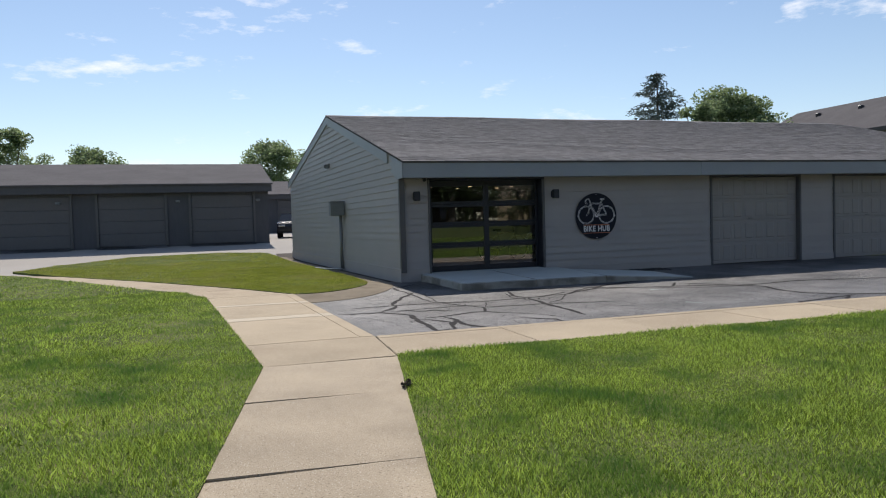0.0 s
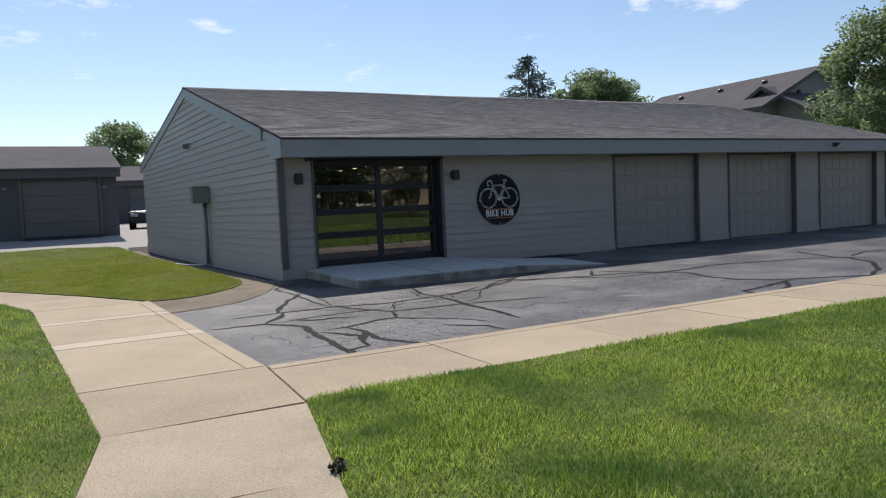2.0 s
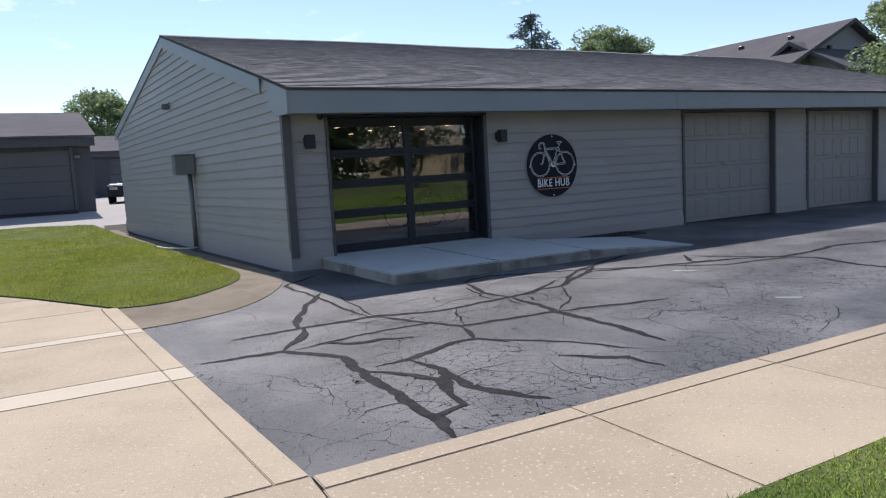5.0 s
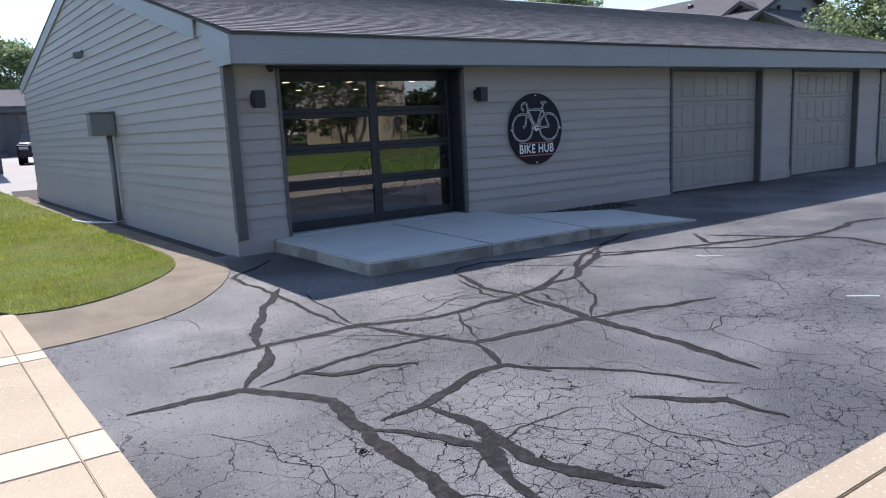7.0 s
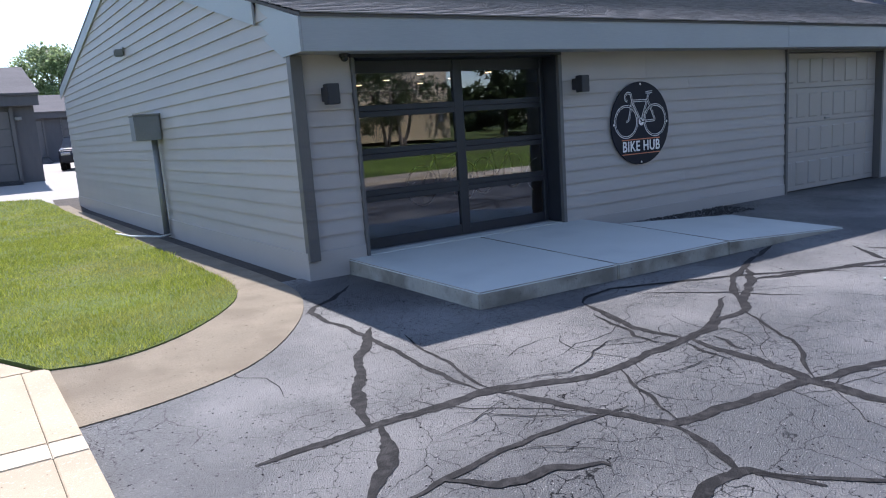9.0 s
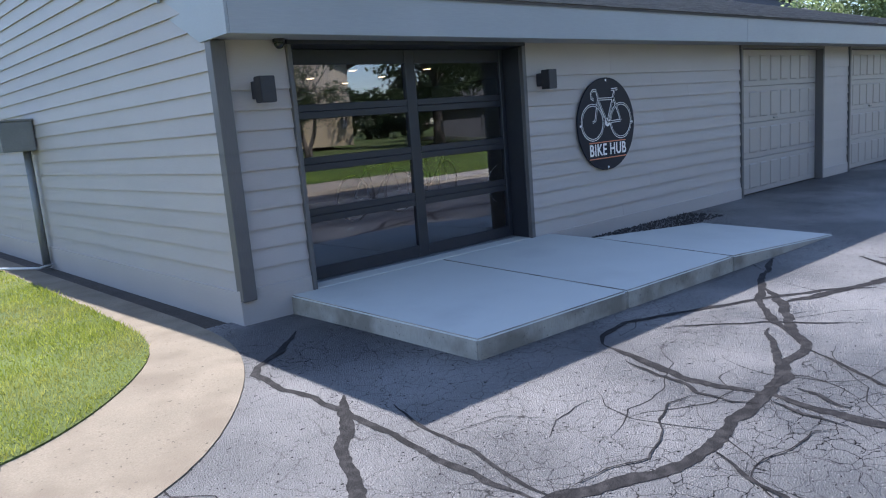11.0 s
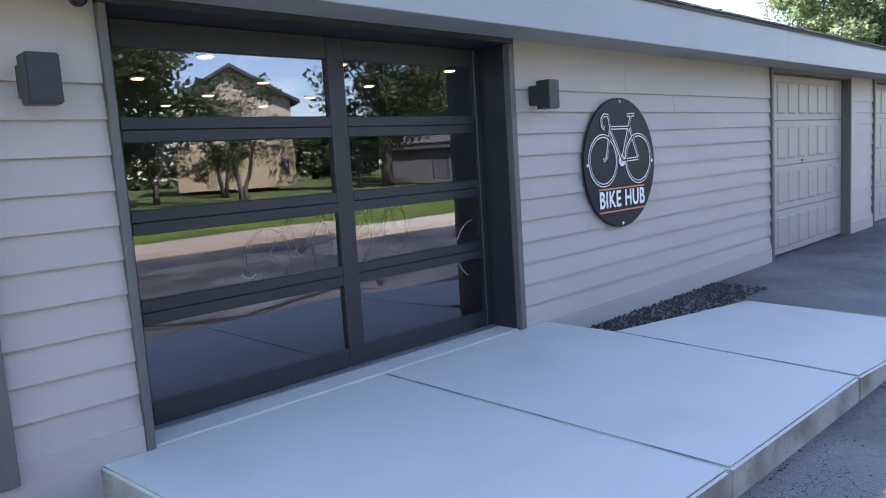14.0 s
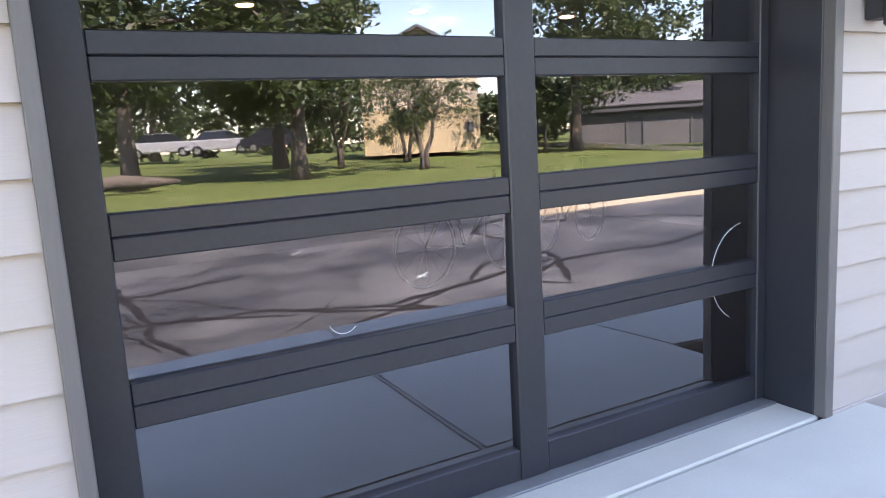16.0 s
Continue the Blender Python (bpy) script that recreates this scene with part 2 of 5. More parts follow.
TURF = material("turf_ground", (0.10, 0.125, 0.038), 0.95, 0.4, (45.0, 0.9), 0.012, spec=0.1, blotch=((0.17, 0.165, 0.068), 1.1, 0.52, 0.76))
BLADE = material("grass_blade", (0.30, 0.43, 0.04), 0.5, 0.55, (16.0, 1.1), spec=0.5, tint=(0.52, 0.66, 0.13), island=2.2, through_light=0.45, blotch=((0.11, 0.215, 0.038), 1.6, 0.48, 0.7))
BLADE_SUNNY = material("sunny_grass_blade", (0.34, 0.41, 0.03), 0.55, 0.4, (5.0, 1.1), spec=0.4, tint=(0.47, 0.49, 0.10), island=1.0, through_light=0.4, blotch=((0.42, 0.38, 0.12), 0.8, 0.5, 0.78))
BARK = material("bark", (0.12, 0.095, 0.075), 0.95, 0.35, (12.0, 3.0), 0.02, stretch=(3, 3, 0.5))
# darker copy of the leaf colour: shade put in for the mirrored trees
LEAF_SHADED = material("shaded_leaf", (0.05, 0.078, 0.03), 0.5, 0.35, (6.0, 0.6), spec=0.4, tint=(0.10, 0.13, 0.05), island=0.8, through_light=0.35)
LEAF = material("leaf", (0.18, 0.25, 0.12), 0.5, 0.3, (6.0, 0.6), spec=0.6, tint=(0.33, 0.41, 0.20), island=0.8, through_light=0.6)
NEEDLE = material("spruce_needle", (0.09, 0.12, 0.11), 0.6, 0.35, (6.0, 0.8), island=0.8, through_light=0.4)
BRICK_YELLOW = material("buff_brick", (0.52, 0.40, 0.24), 0.85, 0.25, (14.0, 1.0), 0.003, stretch=(1, 1, 3))
HOUSE_SIDING = material("cream_siding", (0.60, 0.50, 0.37), 0.7, 0.07, (6.0, 0.8), 0.002, stretch=(0.2, 0.2, 8))
HOUSE_GREY = material("grey_house_siding", (0.24, 0.235, 0.24), 0.7, 0.08, (6.0, 0.8), 0.002, stretch=(0.2, 0.2, 8))
SIGN_NAVY = material("navy_sign_panel", (0.012, 0.013, 0.022), 0.5, 0.1, (20.0, 2.0), spec=0.2)
SIGN_WHITE = material("white_sign_paint", (0.8, 0.78, 0.77), 0.4, 0.03)
SIGN_ORANGE = material("orange_sign_paint", (0.62, 0.2, 0.1), 0.4, 0.05)
METAL_GREY = material("grey_metal_box", (0.20, 0.205, 0.21), 0.5, 0.1, (40.0, 4.0), 0.0, 0.3)
LAMP_BLACK = material("black_lamp_metal", (0.03, 0.03, 0.036), 0.45, 0.1, (60.0, 4.0), 0.0, 0.2)
PLASTIC_WHITE = material("white_plastic", (0.7, 0.7, 0.68), 0.4, 0.05)
ROOM_WALL = material("interior_paint", (0.16, 0.16, 0.165), 0.8, 0.06)
ROOM_FLOOR = material("interior_floor", (0.10, 0.10, 0.105), 0.6, 0.1)
RUBBER = material("tyre_rubber", (0.012, 0.012, 0.012), 0.9, 0.2, spec=0.1)
CAR_DARK = material("dark_car_paint", (0.03, 0.032, 0.04), 0.25, 0.05, metal=0.3)
CAR_SILVER = material("silver_car_paint", (0.5, 0.5, 0.52), 0.28, 0.05, metal=0.5)
CAR_GLASS = material("car_glass", (0.015, 0.018, 0.02), 0.05, 0.05)
CHROME = material("bright_metal", (0.6, 0.6, 0.6), 0.25, 0.05, metal=0.9)
SCRATCH = material("scratched_glass_mark", (0.7, 0.7, 0.68), 0.6, 0.05)
PANE = glass_pane("coated_glass", 2.5, (0.80, 0.80, 0.82))
DOWNLIGHT = glowing("warm_downlight", (1.0, 0.66, 0.34), 2.2)


# ---------------------------------------------------------------- mesh helpers
def box(bm, x0, x1, y0, y1, z0, z1):
    v = [bm.verts.new((x, y, z)) for z in (z0, z1) for x, y in ((x0, y0), (x1, y0), (x1, y1), (x0, y1))]
    for q in ((3, 2, 1, 0), (4, 5, 6, 7), (0, 1, 5, 4), (1, 2, 6, 5), (2, 3, 7, 6), (3, 0, 4, 7)):
        bm.faces.new([v[i] for i in q])
    return bm


def prism(bm, ring, z0, z1):
    """An upright prism over a plan ring, counter-clockwise; z may be a function of x, y."""
    lo = [bm.verts.new((x, y, z0(x, y) if callable(z0) else z0)) for x, y in ring]
    hi = [bm.verts.new((x, y, z1(x, y) if callable(z1) else z1)) for x, y in ring]
    n = len(ring)
    bm.faces.new(hi)
    bm.faces.new(lo[::-1])
    for i in range(n):
        bm.faces.new((lo[i], lo[(i + 1) % n], hi[(i + 1) % n], hi[i]))
    return bm


def solid(bm, a, b):
    """A solid between two equal rings of 3D points."""
    va, vb = [bm.verts.new(p) for p in a], [bm.verts.new(p) for p in b]
    n = len(a)
    bm.faces.new(va[::-1])
    bm.faces.new(vb)
    for i in range(n):
        bm.faces.new((va[i], va[(i + 1) % n], vb[(i + 1) % n], vb[i]))
    return bm


def tube(bm, points, radii, sides=8, closed=False):
    pts = [Vector(p) for p in points]
    if isinstance(radii, (int, float)):
        radii = [radii] * len(pts)
    rings, n = [], len(pts)
    for i, p in enumerate(pts):
        a = pts[(i - 1) % n] if closed or i else p
        b = pts[(i + 1) % n] if closed or i < n - 1 else p
        way = (b - a).normalized()
        u = way.cross(Vector((0.13, 0.31, 0.94))).normalized()
        w = way.cross(u)
        rings.append([bm.verts.new(p + (u * math.cos(k * math.tau / sides) + w * math.sin(k * math.tau / sides)) * radii[i]) for k in range(sides)])
    for i in range(n if closed else n - 1):
        r, s = rings[i], rings[(i + 1) % n]
        for k in range(sides):
            bm.faces.new((r[k], r[(k + 1) % sides], s[(k + 1) % sides], s[k]))
    if not closed:
        bm.faces.new(rings[0][::-1])
        bm.faces.new(rings[-1])
    return bm


def disc(bm, centre, axis, radius, depth, sides=24):
    c, a = Vector(centre), Vector(axis).normalized()
    return tube(bm, [c, c + a * depth], radius, sides)


def soften(bm, width, segments=1):
    bmesh.ops.remove_doubles(bm, verts=bm.verts, dist=1e-5)
    edges = [e for e in bm.edges if len(e.link_faces) == 2 and e.calc_face_angle(0) > 0.6]
    bmesh.ops.bevel(bm, geom=edges, offset=width, segments=segments, affect="EDGES", clamp_overlap=True)
    return bm


def mesh_of(name, bm, mat, smooth=False):
    bmesh.ops.recalc_face_normals(bm, faces=bm.faces)
    me = bpy.data.meshes.new(name)
    bm.to_mesh(me)
    bm.free()
    me.materials.append(mat)
    if smooth:
        for p in me.polygons:
            p.use_smooth = True
    return me


def base_of(parent):
    at = Vector((0, 0, 0))
    while parent:
        at += parent.location
        parent = parent.parent
    return at


def part(name, bm, mat, parent, label="", smooth=False):
    """ONE mesh object under a thing or part; the bmesh is in world metres."""
    bmesh.ops.translate(bm, verts=bm.verts, vec=-base_of(parent))
    ob = new(name, mesh_of(name, bm, mat, smooth))
    ob.parent = parent
    return tagged(ob, label) if label else ob


def thing(name, at, label, category, group="", kind=""):
    ob = new(name)
    ob.location = at
    ob.empty_display_size = 0.2
    return tagged(ob, label, category, group, kind)


def single(name, bm, mat, label, category, kind="", smooth=False, group=""):
    return tagged(new(name, mesh_of(name, bm, mat, smooth)), label, category, group, kind)


def raw(name, verts, faces, mat, parent=None):
    me = bpy.data.meshes.new(name)
    me.from_pydata(verts, [], faces)
    me.materials.append(mat)
    ob = new(name, me)
    ob.parent = parent
    return ob


def shared(name, me, parent, matrix):
    ob = new(name, me)
    ob.parent = parent
    ob.matrix_basis = matrix
    return ob


# ---------------------------------------------------------------- the lie of the land
def smooth(a, b, v):
    k = min(1, max(0, (v - a) / (b - a)))
    return k * k * (3 - 2 * k)


def turf_z(x, y):
    """Height of lawns and walks."""
    z = 0.33 + 0.60 * smooth(28, 38, y) + 0.9 * smooth(40, 110, y)
    return z + (1.0 * smooth(1, -19, y) + 0.5 * smooth(-22, -60, y)) * smooth(40, 28, x) - 0.2 * smooth(30, 40, x) * smooth(2, -8, y)


def lot_z(x, y):
    """Height of the asphalt: a shallow valley between kerb and garages."""
    return 0.235 + 0.08 * smooth(12.0, 15.6, y)


def sheet(name, x0, x1, y0, y1, nx, ny, height, mat, label, category):
    bm = bmesh.new()
    g = [[bm.verts.new((x0 + (x1 - x0) * i / nx, y0 + (y1 - y0) * j / ny, height(x0 + (x1 - x0) * i / nx, y0 + (y1 - y0) * j / ny))) for i in range(nx + 1)] for j in range(ny + 1)]
    for j in range(ny):
        for i in range(nx):
            bm.faces.new((g[j][i], g[j][i + 1], g[j + 1][i + 1], g[j + 1][i]))
    return single(name, bm, mat, label, category, "structure", True)


def skew(y):
    """x of the gable wall's face, which is not quite square to the front."""
    return 4.605 - 0.059 * (y - 15.49)


def walk_left(y):
    return 1.06 + 0.165 * (y - 6.98) if y < 6.98 else 1.06 - 0.075 * (y - 6.98)


def walk_right(y):
    return 2.35 + 0.2 * (y - 7.0) if y < 7.0 else 2.41 - 0.053 * (y - 8.3) if y > 8.3 else 2.35 + 0.046 * (y - 7.0)


BRANCH_FAR = [(2.01, 14.15), (1.25, 15.72), (0.42, 17.2), (-1.1, 19.8), (-3.7, 23.8), (-7.0, 27.6)]
BRANCH_NEAR = [(0.49, 14.35), (0.05, 15.7), (-0.85, 17.15), (-2.2, 19.9), (-5.0, 25.0), (-8.3, 29.0)]
ISLE = [(2.09, 14.1), (2.46, 13.98), (2.95, 14.2), (3.46, 14.74), (3.84, 15.4), (3.95, 16.3), (3.68, 22.0), (3.2, 30.0), (2.9, 31.6), (1.0, 32.3), (-2.5, 32.0), (-5.0, 30.0), (-5.9, 28.0), (-3.64, 23.85), (-1.05, 19.83), (0.47, 17.22), (1.30, 15.74)]


def rounded(points, times=2):
    """An open line with its corners cut round."""
    for k in range(times):
        out = [points[0]]
        for (ax, ay), (bx, by) in zip(points, points[1:]):
            out += [(ax * 0.75 + bx * 0.25, ay * 0.75 + by * 0.25), (ax * 0.25 + bx * 0.75, ay * 0.25 + by * 0.75)]
        points = out + [points[-1]]
    return points


KERB_OUT = [(2.1, 12.98), (2.7, 13.05), (3.36, 13.34), (3.93, 14.05), (4.27, 14.8), (4.36, 15.6), (4.25, 17.5), (3.98, 22.0), (3.5, 30.0)]

# ---------------------------------------------------------------- ground
ground = sheet("ground", -420, 420, -420, 420, 84, 84, lambda x, y: -0.12 + 0.5 * smooth(36, 60, y) + 0.9 * smooth(60, 130, y) + 0.6 * smooth(-6, -25, y), TURF, "wide grassy ground under the whole place", "ground")
lot = sheet("road", 1.7, 70, 8.2, 15.7, 60, 16, lot_z, ASPHALT, "old grey cracked asphalt lane with tar-sealed cracks", "asphalt")
drive = sheet("driveway", -60, 14, 26.0, 70, 20, 24, lambda x, y: turf_z(x, y) - 0.06, DRIVE, "pale concrete driveway before the far garages", "driveway")
# asphalt beside the gable, drawn with the dark soil material
strip = sheet("side_strip", 3.2, 4.75, 15.62, 31.5, 4, 16, lambda x, y: turf_z(x, y) - 0.035, DIRT, "dark ground strip along the gable wall", "soil")


def lawn(name, ring, label):
    """A lawn over a plan ring: the top is cut into strips so that it follows the land."""
    bm = bmesh.new()
    face = bm.faces.new([bm.verts.new((x, y, 0)) for x, y in ring])
    if face.normal.z < 0 or face.calc_area() == 0:
        face.normal_flip()
    ys = [v.co.y for v in bm.verts]
    k = math.ceil(min(ys))
    while k < max(ys):
        bmesh.ops.bisect_plane(bm, geom=bm.verts[:] + bm.edges[:] + bm.faces[:], plane_co=(0, k, 0), plane_no=(0, 1, 0))
        k += 1 if k < 0 else 2
    bmesh.ops.triangulate(bm, faces=bm.faces)
    out = bmesh.ops.extrude_face_region(bm, geom=bm.faces[:])
    for v in [g for g in out["geom"] if isinstance(g, bmesh.types.BMVert)]:
        v.co.z = -0.3
    for v in bm.verts:
        v.co.z += turf_z(v.co.x, v.co.y) + 0.004
    return single(name, bm, TURF, label, "lawn", "structure")


ISLE = rounded(ISLE[:8]) + ISLE[8:]
ys_left = [-3.0, 0.0, 3.0, 6.98, 10.0, 12.4]
LAWN_LEFT = [(-60, -3.0)] + [(walk_left(y), y) for y in ys_left] + BRANCH_NEAR + [(-14, 29.2), (-60, 29.2)]
LAWN_RIGHT = [(walk_right(y), y) for y in (-3.0, 0.0, 3.0, 7.0)] + [(2.45, 7.05), (60, 7.05), (60, -3.0)]
LAWN_BACK = [(-60, -3.0), (-60, -60), (70, -60), (70, -3.0)]
lawn("lawn_left", LAWN_LEFT, "mown green lawn beside the concrete walk, partly dry")
lawn("lawn_right", LAWN_RIGHT, "mown green lawn bordered by a concrete walk")
lawn("lawn_back", LAWN_BACK, "rising mown lawn with trees")
lawn("lawn_island", ISLE, "bright green grass island with a rounded end")

# rounded kerb apron round the tip of the grass island
bm = bmesh.new()
inner = [(2.0, 14.14), (2.46, 13.95), (2.97, 14.15), (3.49, 14.7), (3.87, 15.4), (3.97, 16.3), (3.9, 17.6), (3.71, 22.0), (3.23, 30.0)]
top = lambda x, y: max(turf_z(x, y) - 0.005, lot_z(x, y) + 0.012 if y < 16.5 else 0.0)
inner, outer = rounded([(x - 0.05 * (x > 2.3), y + 0.05 * (y < 14.2)) for x, y in inner]), rounded(KERB_OUT)
rim_lo = [bm.verts.new((x, y, lot_z(x, y) - 0.1)) for x, y in outer]
rim_hi = [bm.verts.new((x, y, lot_z(x, y) + 0.008 if y < 14.9 else max(lot_z(x, y) + 0.008, turf_z(x, y) - 0.025))) for i, (x, y) in enumerate(outer)]
in_hi = [bm.verts.new((x, y, top(x, y))) for x, y in inner]
in_lo = [bm.verts.new((x, y, 0.1)) for x, y in inner]
for i in range(len(inner) - 1):
    for a, b in ((rim_lo, rim_hi), (rim_hi, in_hi), (in_hi, in_lo)):
        bm.faces.new((a[i], a[i + 1], b[i + 1], b[i]))
bm.faces.new((rim_lo[0], rim_hi[0], in_hi[0], in_lo[0]))
single("kerb_island", bm, KERB, "worn buff concrete gutter kerb curving round the grass", "kerb", "structure")


# ---------------------------------------------------------------- walks: each slab a piece
def slab_piece(parent, ring, mat, lift=0.0, name="concrete_slab"):
    """A walk slab over a plan ring, its edges rounded, with a joint left open round it."""
    cx, cy = sum(p[0] for p in ring) / len(ring), sum(p[1] for p in ring) / len(ring)
    bm = bmesh.new()
    inset = []
    for x, y in ring:
        inset.append((x - math.copysign(0.002, x - cx), y - math.copysign(0.0055, y - cy)))
    prism(bm, inset, lambda x, y: turf_z(x, y) - 0.22, lambda x, y: turf_z(x, y) + lift)
    top_edges = [e for e in bm.edges if all(v.co.z > turf_z(v.co.x, v.co.y) - 0.05 for v in e.verts)]
    bmesh.ops.bevel(bm, geom=top_edges, offset=0.005, segments=2, affect="EDGES")
    return part(name, bm, mat, parent)


walk_main = thing("pavement_main", (1.5, 6, 0.35), "buff concrete footpath of jointed slabs", "footpath", kind="structure")
cuts = [-3.0, -0.75, 0.85, 2.42, 4.0, 5.6, 6.98]
for a, b in zip(cuts, cuts[1:]):
    slab_piece(walk_main, [(walk_left(a), a + 0.05), (walk_right(a), a - 0.05), (walk_right(b), b - 0.02), (walk_left(b), b + 0.02)], WALK_STONY, random.uniform(-0.004, 0.004))
STRIP = 0.17
cuts = [6.98, 8.31, 10.45, 10.80, 12.43, 12.66, 14.15]
for i, (a, b) in enumerate(zip(cuts, cuts[1:])):
    pale = i in (2, 4)
    ra, rb = walk_right(a), walk_right(b)
    cut = STRIP if i else 0.0
    slab_piece(walk_main, [(walk_left(a), a), (ra - cut, a), (rb - cut, b), (walk_left(b), b)], WALK_PALE if pale else WALK, 0.001 if pale else 0.0, "pale_band" if pale else "concrete_slab")
    if i:
        slab_piece(walk_main, [(ra - cut, a), (ra, a), (rb, b), (rb - cut, b)], WALK_PALE if pale else WALK, 0.0, "edge_slab")
branch = thing("pavement_branch", (-1, 18, 0.35), "narrow buff concrete path curving off across the lawn", "footpath", kind="structure")
FAR_SIDE = BRANCH_FAR
NEAR_SIDE = [(0.49, 14.15)] + BRANCH_NEAR[1:]
for i in range(5):
    slab_piece(branch, [NEAR_SIDE[i], FAR_SIDE[i], FAR_SIDE[i + 1], NEAR_SIDE[i + 1]], WALK)
walk_side = thing("pavement_side", (8, 7.6, 0.35), "buff concrete footpath with a kerb edge along the asphalt", "footpath", kind="structure")
xs = [2.36, 3.93, 5.5, 7.05, 8.6, 10.15, 11.7, 13.25, 14.8, 16.4, 18.0, 19.6, 21.2, 22.8, 26, 30, 36, 44, 60]
for a, b in zip(xs, xs[1:]):
    new_mat = WALK_PALE if a > 13 else WALK
    if a < 2.4:
        slab_piece(walk_side, [(walk_right(7.05) + 0.002, 6.99), (2.5, 7.05), (b, 7.05), (b, 8.14), (walk_right(8.14) + 0.002, 8.14)], new_mat)
    else:
        slab_piece(walk_side, [(a, 7.05), (b, 7.05), (b, 8.14), (a, 8.14)], new_mat, random.uniform(-0.003, 0.003))
    k = max(a, 2.416)
    slab_piece(walk_side, [(k, 8.14), (b, 8.14), (b, 8.31), (k, 8.31)], new_mat, 0.0, "kerb_stone")


# dirt that fills the joints between the slabs
def joint_bed(parent, ring):
    bm = bmesh.new()
    prism(bm, ring, lambda x, y: turf_z(x, y) - 0.2, lambda x, y: turf_z(x, y) - 0.016)
    part("joint_bed", bm, DIRT, parent, "dark soil in the joints")


bed_ys = (-2.9, 0.0, 3.5, 6.9, 8.3, 11.0, 14.1)
joint_bed(walk_main, [(walk_left(y) + 0.02, y) for y in bed_ys] + [(walk_right(y) - 0.02, y) for y in reversed(bed_ys)])
joint_bed(walk_side, [(2.44, 7.07), (59.9, 7.07), (59.9, 8.29), (2.44, 8.29)])


# tar sealed cracks: flat, wavering bands lying on the asphalt
def tar_band(points, width, seed):
    rnd = random.Random(seed)
    bm, prev = bmesh.new(), None
    pts = [Vector((x, y)) for x, y in points]
    line = []
    for a, b in zip(pts, pts[1:]):
        n = max(2, int((b - a).length / 0.035))
        side = Vector((-(b - a).y, (b - a).x)).normalized()
        for i in range(n):
            p = a.lerp(b, i / n)
            w = noise.noise((p.x * 2.1, p.y * 2.1, seed)) * 0.05 + noise.noise((p.x * 7, p.y * 7, seed + 5)) * 0.018
            line.append(p + side * w)
    line.append(pts[-1])
    for i, p in enumerate(line):
        a, b = line[max(0, i - 1)], line[min(len(line) - 1, i + 1)]
        side = Vector((-(b - a).y, (b - a).x)).normalized()
        end = min(1, 0.25 + 0.09 * min(i, len(line) - 1 - i))
        wide = [width * end * (0.40 + 0.28 * rnd.random() + 0.75 * abs(noise.noise((i * 0.11, seed + s * 9.3, 0)))) for s in (0, 1)]
        q, r = p + side * wide[0], p - side * wide[1]
        cur = [bm.verts.new((v.x, v.y, lot_z(v.x, v.y) + 0.0026 + 0.00008 * seed)) for v in (q, r)]
        if prev:
            bm.faces.new((prev[0], prev[1], cur[1], cur[0]))
        prev = cur
    return bm


